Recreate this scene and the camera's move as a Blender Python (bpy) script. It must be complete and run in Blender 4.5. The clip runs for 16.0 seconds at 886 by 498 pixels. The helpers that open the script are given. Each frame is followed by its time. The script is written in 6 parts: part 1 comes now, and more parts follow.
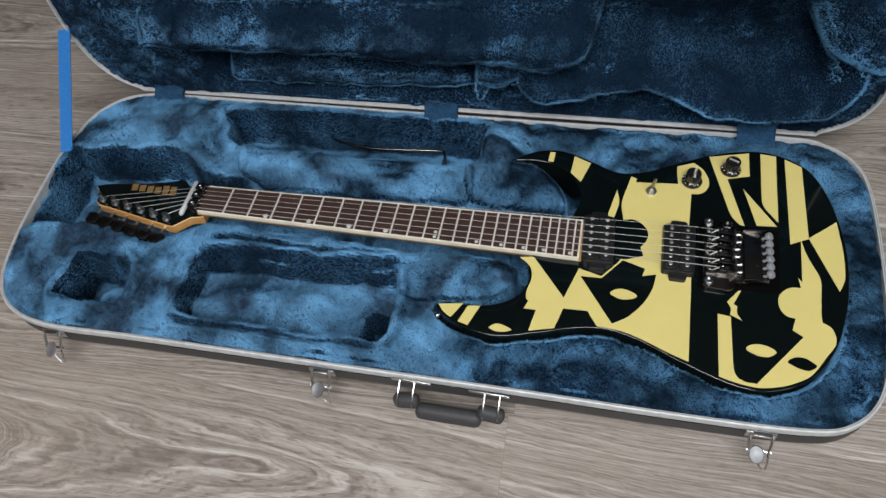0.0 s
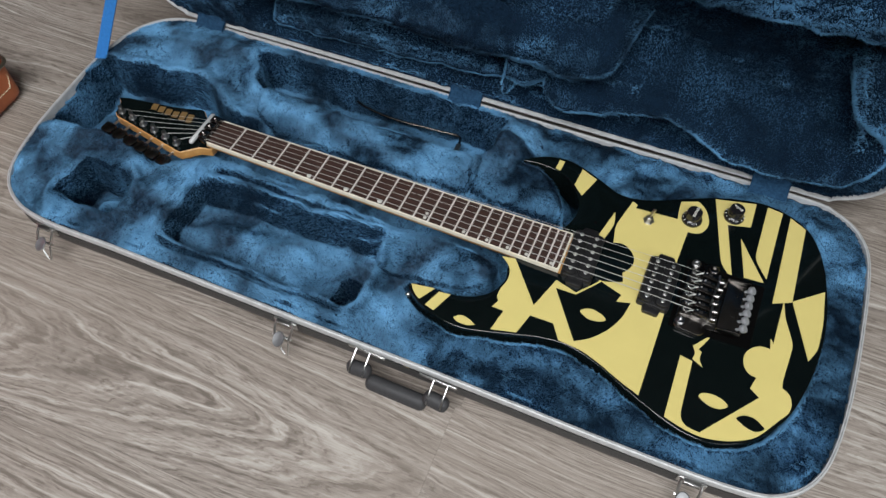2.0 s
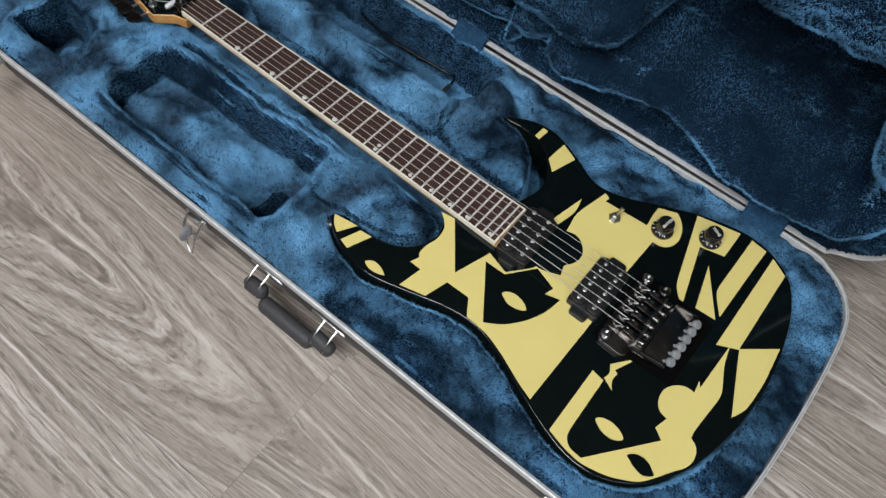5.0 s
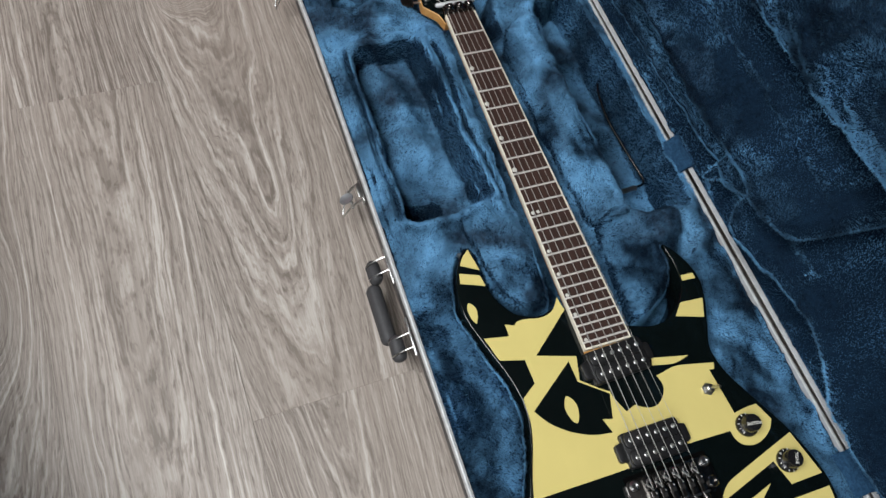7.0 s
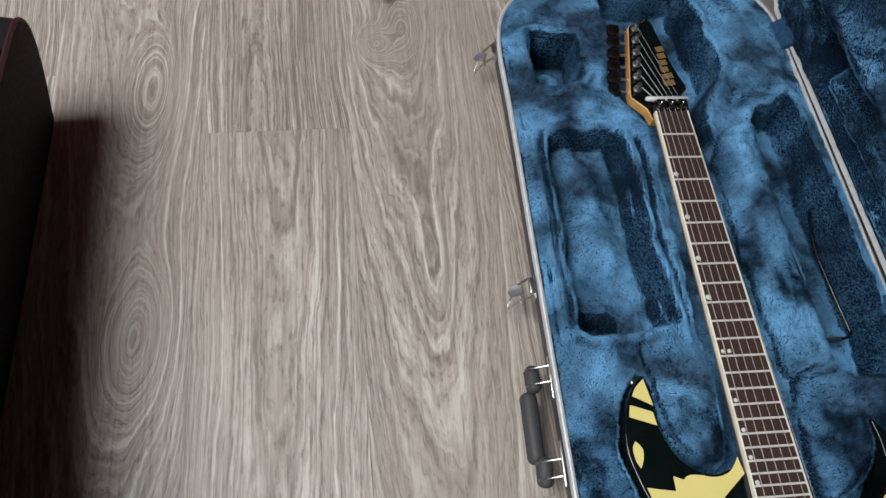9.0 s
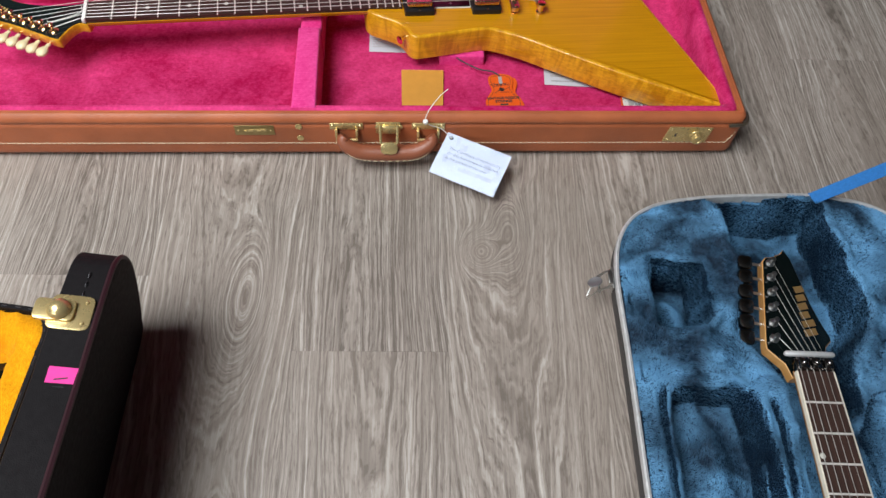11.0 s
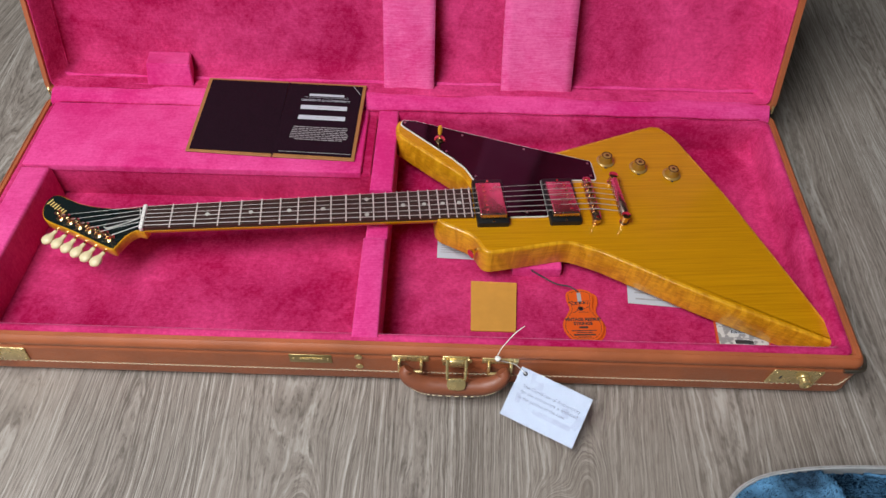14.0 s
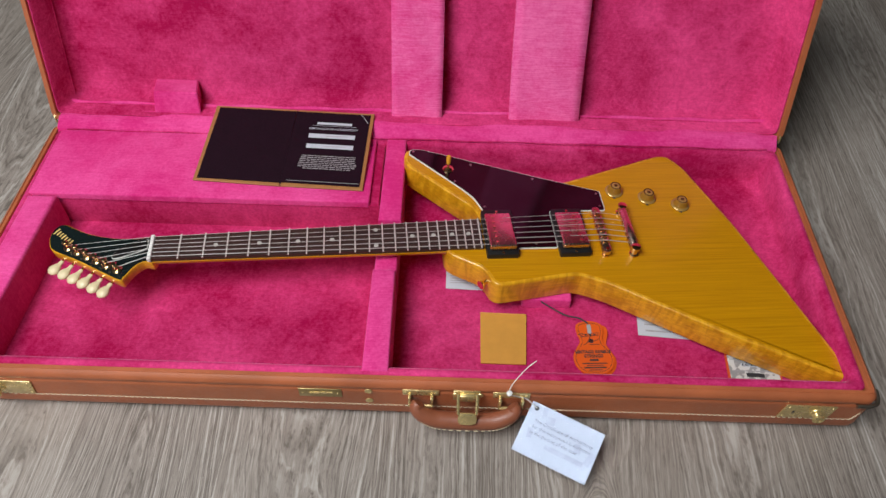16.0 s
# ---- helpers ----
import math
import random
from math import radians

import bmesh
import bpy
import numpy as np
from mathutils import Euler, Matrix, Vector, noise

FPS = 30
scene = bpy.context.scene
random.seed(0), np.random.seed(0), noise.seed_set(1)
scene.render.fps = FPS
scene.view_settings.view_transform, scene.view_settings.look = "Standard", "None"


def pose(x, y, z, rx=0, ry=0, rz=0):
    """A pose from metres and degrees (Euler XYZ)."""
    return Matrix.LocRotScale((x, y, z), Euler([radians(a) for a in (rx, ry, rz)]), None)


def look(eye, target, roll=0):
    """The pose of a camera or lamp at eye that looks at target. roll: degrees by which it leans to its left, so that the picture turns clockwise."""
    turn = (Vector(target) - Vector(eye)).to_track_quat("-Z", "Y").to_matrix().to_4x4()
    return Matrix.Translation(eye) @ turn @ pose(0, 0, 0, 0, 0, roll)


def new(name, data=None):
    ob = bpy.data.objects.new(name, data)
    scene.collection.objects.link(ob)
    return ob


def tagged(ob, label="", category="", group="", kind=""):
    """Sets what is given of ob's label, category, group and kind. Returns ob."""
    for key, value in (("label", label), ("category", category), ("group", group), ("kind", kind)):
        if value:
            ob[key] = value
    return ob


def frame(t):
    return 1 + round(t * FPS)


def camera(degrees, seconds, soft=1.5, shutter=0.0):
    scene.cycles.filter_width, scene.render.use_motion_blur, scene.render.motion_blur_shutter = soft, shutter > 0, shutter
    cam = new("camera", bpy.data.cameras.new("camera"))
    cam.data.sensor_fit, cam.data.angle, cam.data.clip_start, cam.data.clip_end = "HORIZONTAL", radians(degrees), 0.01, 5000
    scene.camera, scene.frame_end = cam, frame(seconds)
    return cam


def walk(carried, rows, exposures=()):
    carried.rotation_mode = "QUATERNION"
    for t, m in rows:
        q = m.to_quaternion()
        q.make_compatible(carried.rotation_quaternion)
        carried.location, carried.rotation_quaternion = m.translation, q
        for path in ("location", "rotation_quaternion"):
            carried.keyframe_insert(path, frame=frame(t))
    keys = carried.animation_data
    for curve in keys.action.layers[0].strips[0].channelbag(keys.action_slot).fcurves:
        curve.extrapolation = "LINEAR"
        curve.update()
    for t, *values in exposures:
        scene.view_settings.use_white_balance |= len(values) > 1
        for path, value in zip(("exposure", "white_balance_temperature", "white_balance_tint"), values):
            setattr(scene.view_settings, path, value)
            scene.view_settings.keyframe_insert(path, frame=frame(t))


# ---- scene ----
cam = camera(61.76, 16.0)
PATH = [
    (0, (0.5134, -0.5147, 0.8237), (0.3104, 0.0286, 0.0091), -9.10),
    (0.5, (0.5154, -0.5128, 0.8243), (0.3077, 0.0248, 0.0071), -7.66),
    (1, (0.5316, -0.5051, 0.8251), (0.3155, 0.0215, 0.0030), -5.61),
    (1.5, (0.5527, -0.5023, 0.8290), (0.3264, 0.0126, 0.0021), -2.93),
    (2, (0.5706, -0.4934, 0.8286), (0.3298, 0.0126, 0.0004), -0.57),
    (2.5, (0.5930, -0.4822, 0.8179), (0.3428, 0.0160, -0.0122), 1.43),
    (3, (0.6081, -0.4722, 0.7989), (0.3577, 0.0177, -0.0361), 2.90),
    (3.5, (0.6185, -0.4619, 0.7890), (0.3742, 0.0214, -0.0517), 4.36),
    (3.7, (0.6239, -0.4578, 0.7829), (0.3816, 0.0248, -0.0587), 4.91),
    (5.8, (0.6811, -0.3327, 0.7632), (0.3652, 0.0267, -0.1148), 13.47),
    (6, (0.6804, -0.3233, 0.7634), (0.3486, 0.0180, -0.1161), 14.65),
    (6.5, (0.6696, -0.3129, 0.7922), (0.2945, -0.0304, -0.0907), 14.51),
    (7, (0.6698, -0.3319, 0.8421), (0.2745, -0.0932, -0.0449), 15.39),
    (7.5, (0.6713, -0.3451, 0.8378), (0.2536, -0.1530, -0.0503), 14.46),
    (8, (0.6504, -0.3639, 0.8005), (0.2120, -0.2064, -0.0843), 13.48),
    (8.5, (0.6181, -0.3742, 0.7965), (0.1599, -0.2518, -0.0839), 11.32),
    (9, (0.5706, -0.3809, 0.7999), (0.0995, -0.2792, -0.0763), 10.02),
    (9.5, (0.4985, -0.3877, 0.8086), (0.0135, -0.3034, -0.0618), 8.97),
    (9.7, (0.4668, -0.3923, 0.8175), (-0.0197, -0.3167, -0.0529), 8.59),
    (11.8, (0.2835, -0.4504, 0.8372), (-0.3039, -0.4736, 0.0283), 2.10),
    (12, (0.2609, -0.4547, 0.8390), (-0.3340, -0.4846, 0.0358), 1.75),
    (12.5, (0.2167, -0.4627, 0.8535), (-0.3917, -0.5074, 0.0611), 0.87),
    (13, (0.1758, -0.4704, 0.8636), (-0.4404, -0.5226, 0.0778), 0.56),
    (13.5, (0.1500, -0.4707, 0.8702), (-0.4723, -0.5292, 0.0896), 0.58),
    (14, (0.1260, -0.4719, 0.8747), (-0.5001, -0.5338, 0.0974), 0.80),
    (14.5, (0.1163, -0.4774, 0.8813), (-0.5142, -0.5415, 0.1078), 0.90),
    (15, (0.1202, -0.4789, 0.8806), (-0.5132, -0.5422, 0.1094), 1.03),
    (15.5, (0.1123, -0.4890, 0.8862), (-0.5255, -0.5510, 0.1186), 1.14),
    (16, (0.1069, -0.4941, 0.8865), (-0.5343, -0.5514, 0.1213), 1.35),
]
EXPOSURES = ((0.0, -0.02), (3.7, 0.0), (6.0, 0.0), (9.7, 0.06), (12.0, -0.05), (14.0, -0.2), (16.0, -0.26))
walk(cam, [(t, look(eye, target, roll)) for t, eye, target, roll in PATH], EXPOSURES)

# world, key light and exposure
world = bpy.data.worlds.new("sky")
scene.world = world
world.use_nodes = True
wn = world.node_tree
sky = wn.nodes.new("ShaderNodeTexSky")
sky.sky_type, sky.sun_disc = "NISHITA", False
sky.sun_elevation, sky.sun_rotation = radians(40), radians(230)
wn.links.new(sky.outputs[0], wn.nodes["Background"].inputs[0])
wn.nodes["Background"].inputs[1].default_value = 0.05


def area_lamp(name, size_x, size_y, power, colour, eye, target):
    lamp = bpy.data.lights.new(name, "AREA")
    lamp.shape, lamp.size, lamp.size_y = "RECTANGLE", size_x, size_y
    lamp.energy, lamp.color = power, colour
    ob = new(name, lamp)
    ob.matrix_world = look(eye, target)
    return ob


# daylight through the roof window overhead and through the tall window
area_lamp("roof_window_light", 1.7, 1.2, 105, (0.96, 0.98, 1.0), (0.55, -1.5, 2.46), (0.0, -0.4, 0.0))
area_lamp("window_light", 1.6, 1.0, 28, (0.96, 0.98, 1.0), (2.7, -2.0, 1.75), (-0.4, -0.6, 0.1))

# ---- small builders ----
def link_mesh(name, bm, mat, parent=None, label="", smooth=True, angle=40):
    me = bpy.data.meshes.new(name)
    bm.normal_update()
    bm.to_mesh(me)
    bm.free()
    if mat:
        me.materials.append(mat)
    if smooth:
        me.polygons.foreach_set("use_smooth", [True] * len(me.polygons))
        me.set_sharp_from_angle(angle=radians(angle))
    ob = new(name, me)
    ob.parent = parent
    if label:
        tagged(ob, label)
    return ob


def part(name, bm, mat, parent, label="", smooth=True, angle=40, at=None):
    ob = link_mesh(name, bm, mat, parent, label, smooth, angle)
    if at is not None:
        ob.matrix_basis = at
    return ob


def again(ob, at, parent=None):
    """Another object on the same mesh."""
    o = new(ob.name.split(".")[0], ob.data)
    o.parent = parent or ob.parent
    o.matrix_basis = at
    return o


def thing(name, at, label, category, group="", kind=""):
    ob = new(name)
    ob.empty_display_size = 0.05
    ob.matrix_world = at
    return tagged(ob, label, category, group, kind)


def spline(points, n=8, closed=True):
    """A smooth line through points (Catmull-Rom)."""
    p = [Vector((*q, 0.0)) if len(q) == 2 else Vector(q) for q in points]
    out, m = [], len(p)
    for i in range(m if closed else m - 1):
        a, b, c, d = (p[(i + k) % m] if closed else p[min(max(i + k, 0), m - 1)] for k in (-1, 0, 1, 2))
        for j in range(n):
            t = j / n
            out.append(0.5 * (2 * b + (c - a) * t + (2 * a - 5 * b + 4 * c - d) * t * t + (3 * b - a - 3 * c + d) * t ** 3))
    if not closed:
        out.append(p[-1].copy())
    return [tuple(q.xy) if len(points[0]) == 2 else tuple(q) for q in out]


def round_poly(points, r, n=5):
    """A polygon with rounded corners."""
    out, m = [], len(points)
    for i in range(m):
        a, b, c = (Vector(points[(i + k) % m]) for k in (-1, 0, 1))
        u, w = (a - b), (c - b)
        q = min(r, 0.45 * u.length, 0.45 * w.length)
        u, w = b + u.normalized() * q, b + w.normalized() * q
        for j in range(n + 1):
            t = j / n
            out.append(tuple((1 - t) ** 2 * u + 2 * t * (1 - t) * b + t * t * w))
    return out


def ccw(points):
    area = sum(a[0] * b[1] - b[0] * a[1] for a, b in zip(points, points[1:] + points[:1]))
    return points if area > 0 else points[::-1]


def prism(points, z0, z1, bevel=0.0, seg=2, both=False):
    """A plate with the given outline between two heights, its upper edge rounded."""
    bm = bmesh.new()
    pts = ccw(list(points))
    low = [bm.verts.new((x, y, z0)) for x, y in pts]
    f = bm.faces.new(low)
    top = bmesh.ops.extrude_face_region(bm, geom=[f])
    verts = [g for g in top["geom"] if isinstance(g, bmesh.types.BMVert)]
    for q in verts:
        q.co.z = z1
    bmesh.ops.recalc_face_normals(bm, faces=bm.faces[:])
    if bevel:
        edges = [e for e in bm.edges if all(abs(q.co.z - z1) < 1e-7 for q in e.verts) or (both and all(abs(q.co.z - z0) < 1e-7 for q in e.verts))]
        bmesh.ops.bevel(bm, geom=edges, offset=bevel, segments=seg, profile=0.5, affect="EDGES", clamp_overlap=True)
    return bm


def rbox(sx, sy, sz, bevel=0.002, seg=2, at=None):
    bm = bmesh.new()
    bmesh.ops.create_cube(bm, size=1.0)
    for q in bm.verts:
        q.co = Vector((q.co.x * sx, q.co.y * sy, q.co.z * sz))
    if bevel:
        bmesh.ops.bevel(bm, geom=bm.edges[:], offset=bevel, segments=seg, profile=0.5, affect="EDGES", clamp_overlap=True)
    if at is not None:
        bm.transform(at)
    return bm


def lathe(profile, n=24, at=None):
    """A turned shape: (radius, height) from bottom to top."""
    bm = bmesh.new()
    rings = []
    for r, z in profile:
        if r < 1e-6:
            rings.append([bm.verts.new((0, 0, z))])
        else:
            rings.append([bm.verts.new((r * math.cos(2 * math.pi * i / n), r * math.sin(2 * math.pi * i / n), z)) for i in range(n)])
    for a, b in zip(rings, rings[1:]):
        for i in range(n):
            j = (i + 1) % n
            if len(a) == 1 and len(b) > 1:
                bm.faces.new((a[0], b[j], b[i])[::-1])
            elif len(b) == 1 and len(a) > 1:
                bm.faces.new((a[i], a[j], b[0]))
            elif len(a) > 1:
                bm.faces.new((a[i], a[j], b[j], b[i]))
    if len(rings[0]) > 1:
        bm.faces.new(rings[0][::-1])
    if len(rings[-1]) > 1:
        bm.faces.new(rings[-1])
    if at is not None:
        bm.transform(at)
    return bm


def tube(points, r, n=8, closed=False):
    """A round rod along a line; r is one radius or one for each point."""
    bm = bmesh.new()
    p = [Vector(q) for q in points]
    m = len(p)
    rad = r if isinstance(r, (list, tuple)) else [r] * m
    side, rings = None, []
    for i in range(m):
        a, b = (p[(i - 1) % m], p[(i + 1) % m]) if closed else (p[max(i - 1, 0)], p[min(i + 1, m - 1)])
        d = (b - a).normalized()
        if side is None:
            side = d.orthogonal().normalized()
        side = (side - d * side.dot(d)).normalized()
        up = d.cross(side)
        rings.append([bm.verts.new(p[i] + rad[i] * (math.cos(2 * math.pi * k / n) * side + math.sin(2 * math.pi * k / n) * up)) for k in range(n)])
    for i in range(m if closed else m - 1):
        a, b = rings[i], rings[(i + 1) % m]
        for k in range(n):
            bm.faces.new((a[k], a[(k + 1) % n], b[(k + 1) % n], b[k]))
    if not closed:
        bm.faces.new(rings[0][::-1])
        bm.faces.new(rings[-1])
    return bm


def offset_line(points, d):
    """The closed outline moved outwards by d (inwards: minus); the outline runs counter-clockwise."""
    p = np.array(points)
    t = np.roll(p, -1, 0) - np.roll(p, 1, 0)
    t /= np.linalg.norm(t, axis=1)[:, None] + 1e-9
    return [tuple(q) for q in p + d * np.stack([t[:, 1], -t[:, 0]], 1)]


def loft(loops, cap_first=False, cap_last=False):
    bm = bmesh.new()
    rings = [[bm.verts.new(q) for q in loop] for loop in loops]
    for a, b in zip(rings, rings[1:]):
        n = len(a)
        for k in range(n):
            bm.faces.new((a[k], a[(k + 1) % n], b[(k + 1) % n], b[k]))
    if cap_first:
        bm.faces.new(rings[0][::-1])
    if cap_last:
        bm.faces.new(rings[-1])
    bmesh.ops.recalc_face_normals(bm, faces=bm.faces[:])
    return bm


def signed(px, py, poly):
    """Distance to a polygon's edge, minus inside."""
    p = np.array(poly)
    q = np.roll(p, -1, 0)
    best, inside = np.full(px.shape, 1e9), np.zeros(px.shape, bool)
    for (ax, ay), (bx, by) in zip(p, q):
        dx, dy = bx - ax, by - ay
        t = np.clip(((px - ax) * dx + (py - ay) * dy) / (dx * dx + dy * dy + 1e-12), 0, 1)
        best = np.minimum(best, np.hypot(px - ax - t * dx, py - ay - t * dy))
        if ay != by:
            inside ^= ((ay > py) != (by > py)) & (px < (bx - ax) * (py - ay) / (by - ay) + ax)
    return np.where(inside, -best, best)


def ease(t):
    t = np.clip(t, 0, 1)
    return t * t * (3 - 2 * t)


def wobble(px, py, size, seed):
    """Soft random relief between -1 and 1, with features of the given size."""
    rng = np.random.default_rng(seed)
    out = np.zeros(px.shape)
    for _ in range(14):
        a, f, ph = rng.uniform(0, 2 * np.pi), rng.uniform(0.6, 1.5) * 2 * np.pi / size, rng.uniform(0, 2 * np.pi)
        out += np.sin(f * (px * np.cos(a) + py * np.sin(a)) + ph + 1.2 * np.sin(0.6 * f * (px * np.sin(a) - py * np.cos(a)) + 2 * ph))
    return out / 5.0


def sheet(xs, ys, z, keep):
    """A mesh from heights over a grid, where keep says so."""
    bm = bmesh.new()
    ids = {}
    for i in range(len(xs)):
        for j in range(len(ys)):
            if keep[i, j]:
                ids[i, j] = bm.verts.new((xs[i], ys[j], z[i, j]))
    for (i, j), a in ids.items():
        b, c, d = ids.get((i + 1, j)), ids.get((i + 1, j + 1)), ids.get((i, j + 1))
        if b and c and d:
            bm.faces.new((a, b, c, d))
    return bm


def pile(name, bed, count, length, mat, parent, seed, lay):
    """Short fibres standing on a bed of heights, leaning in brushed patches; one joined mesh."""
    xs, ys, z, keep = bed
    rng = np.random.default_rng(seed)
    sx, sy = xs[1] - xs[0], ys[1] - ys[0]
    gx, gy = np.diff(z, axis=0)[:, :-1] / sx, np.diff(z, axis=1)[:-1, :] / sy
    full = keep[:-1, :-1] & keep[1:, :-1] & keep[:-1, 1:] & keep[1:, 1:]
    # fewer fibres on steep walls and sharp edges bare the near-black backing, which adds shade there
    slope = 1 / np.sqrt(1 + gx ** 2 + gy ** 2)
    area = (full * (0.42 + 0.58 * ease((slope - 0.3) / 0.45)) / slope).ravel()
    cell = rng.choice(area.size, count, p=area / area.sum())
    i, j = np.unravel_index(cell, full.shape)
    u, w = rng.random(count), rng.random(count)
    px, py = xs[i] + u * sx, ys[j] + w * sy
    pz = z[i, j] * (1 - u) * (1 - w) + z[i + 1, j] * u * (1 - w) + z[i, j + 1] * (1 - u) * w + z[i + 1, j + 1] * u * w
    normal = np.stack([-gx[i, j], -gy[i, j], np.ones(count)], 1)
    normal /= np.linalg.norm(normal, axis=1)[:, None]
    base, loose, stand = lay(px, py)
    turn = base + loose * wobble(px, py, 0.13, seed + 1) + 0.2 * wobble(px, py, 0.03, seed + 2) + rng.normal(0, 0.2, count)
    lean = np.stack([np.cos(turn), np.sin(turn), np.zeros(count)], 1)
    lean -= normal * (lean * normal).sum(1)[:, None]
    lean /= np.linalg.norm(lean, axis=1)[:, None] + 1e-6
    # on steep walls the pile is pushed upwards
    steep = 0.6 * ease((0.85 - normal[:, 2]) / 0.4)[:, None]
    up = np.array([0.0, 0.0, 1.0]) - normal * normal[:, 2:]
    up /= np.linalg.norm(up, axis=1)[:, None] + 1e-6
    lean = lean * (1 - steep) + up * steep
    stand = stand * (1 - steep[:, 0]) + 1.3 * steep[:, 0]
    way = lean + normal * (stand * rng.uniform(0.6, 1.4, count))[:, None]
    way /= np.linalg.norm(way, axis=1)[:, None]
    side = np.cross(normal, way) + rng.normal(0, 0.22, (count, 3))
    side /= np.linalg.norm(side, axis=1)[:, None]
    size = length * rng.uniform(0.6, 1.15, count)[:, None]
    foot = np.stack([px, py, pz], 1) - 0.0004 * normal
    co = np.stack([foot - side * 0.0005, foot + side * 0.0005, foot + way * size], 1).reshape(-1, 3)
    me = bpy.data.meshes.new(name)
    me.vertices.add(3 * count)
    me.vertices.foreach_set("co", co.ravel())
    me.loops.add(3 * count)
    me.loops.foreach_set("vertex_index", np.arange(3 * count, dtype=np.int32))
    me.polygons.add(count)
    me.polygons.foreach_set("loop_start", np.arange(0, 3 * count, 3, dtype=np.int32))
    me.update(calc_edges=True)
    me.materials.append(mat)
    ob = new(name, me)
    ob.parent = parent
    return tagged(ob, "short brushed plush fibres", kind="stuff")


def lettering(name, words, size, mat, parent, at, label="", space=1.0, depth=0.00015, align="CENTER", bold=0.0):
    cu = bpy.data.curves.new(name, "FONT")
    cu.body, cu.size, cu.extrude, cu.align_x, cu.align_y, cu.space_character = words, size, depth, align, "CENTER", space
    cu.offset = bold
    tmp = bpy.data.objects.new("tmp", cu)
    me = bpy.data.meshes.new_from_object(tmp)
    bpy.data.objects.remove(tmp)
    me.name = name
    me.materials.append(mat)
    ob = new(name, me)
    ob.parent, ob.matrix_basis = parent, at
    if label:
        tagged(ob, label)
    return ob


# ---- materials ----
class Nodes:
    def __init__(self, name):
        self.mat = bpy.data.materials.new(name)
        self.mat.use_nodes = True
        self.tree = self.mat.node_tree
        self.bsdf = self.tree.nodes["Principled BSDF"]

    def add(self, kind, **values):
        n = self.tree.nodes.new("ShaderNode" + kind)
        for k, v in values.items():
            setattr(n, k, v)
        return n

    def put(self, socket, value):
        if isinstance(value, bpy.types.NodeSocket):
            self.tree.links.new(value, socket)
        elif isinstance(value, (tuple, list)) and len(value) == 3 and socket.type == "RGBA":
            socket.default_value = (*value, 1.0)
        else:
            socket.default_value = value

    def set(self, **values):
        for k, v in values.items():
            self.put(self.bsdf.inputs[k.replace("_", " ")], v)
        return self

    def coords(self, kind="Object"):
        return self.add("TexCoord").outputs[kind]

    def scaled(self, vec, scale, move=None):
        m = self.add("Mapping")
        self.put(m.inputs["Vector"], vec)
        m.inputs["Scale"].default_value = scale
        if move is not None:
            self.put(m.inputs["Location"], move)
        return m.outputs[0]

    def noise(self, vec, scale, detail=3.0, rough=0.55, distortion=0.0):
        n = self.add("TexNoise")
        self.put(n.inputs["Vector"], vec)
        n.inputs["Scale"].default_value, n.inputs["Detail"].default_value = scale, detail
        n.inputs["Roughness"].default_value, n.inputs["Distortion"].default_value = rough, distortion
        return n.outputs["Fac"]

    def math(self, op, a, b=0.0, c=0.0):
        n = self.add("Math", operation=op)
        for s, v in zip(n.inputs, (a, b, c)):
            self.put(s, v)
        return n.outputs[0]

    def remap(self, v, a, b, c=0.0, d=1.0):
        n = self.add("MapRange")
        for s, x in zip(n.inputs, (v, a, b, c, d)):
            self.put(s, x)
        return n.outputs[0]

    def mix(self, f, a, b):
        n = self.add("Mix", data_type="RGBA")
        self.put(n.inputs[0], f)
        self.put(n.inputs[6], a)
        self.put(n.inputs[7], b)
        return n.outputs[2]

    def bump(self, height, strength, distance):
        n = self.add("Bump")
        self.put(n.inputs["Height"], height)
        n.inputs["Strength"].default_value, n.inputs["Distance"].default_value = strength, distance
        self.tree.links.new(n.outputs[0], self.bsdf.inputs["Normal"])


def metal(name, colour, rough, wear=0.08):
    m = Nodes(name)
    v = m.noise(m.coords(), 90, 4)
    m.set(Base_Color=m.mix(m.remap(v, 0.35, 0.7), colour, tuple(c * 0.8 for c in colour)), Metallic=1.0, Roughness=m.remap(v, 0.3, 0.7, rough, rough + wear))
    return m.mat


def plain(name, colour, rough, spread=0.12, scale=60, bump=0.0, coat=0.0, size=0.0005):
    m = Nodes(name)
    c = m.coords()
    v, w = m.noise(c, scale, 5), m.noise(c, scale * 9, 3)
    m.set(Base_Color=m.mix(m.remap(v, 0.3, 0.7), tuple(q * (1 - spread) for q in colour), tuple(min(1, q * (1 + spread)) for q in colour)))
    m.set(Roughness=m.remap(w, 0.3, 0.7, rough * 0.88, min(1, rough * 1.12)), Coat_Weight=coat, Coat_Roughness=0.06)
    if bump:
        m.bump(w, bump, size)
    return m.mat


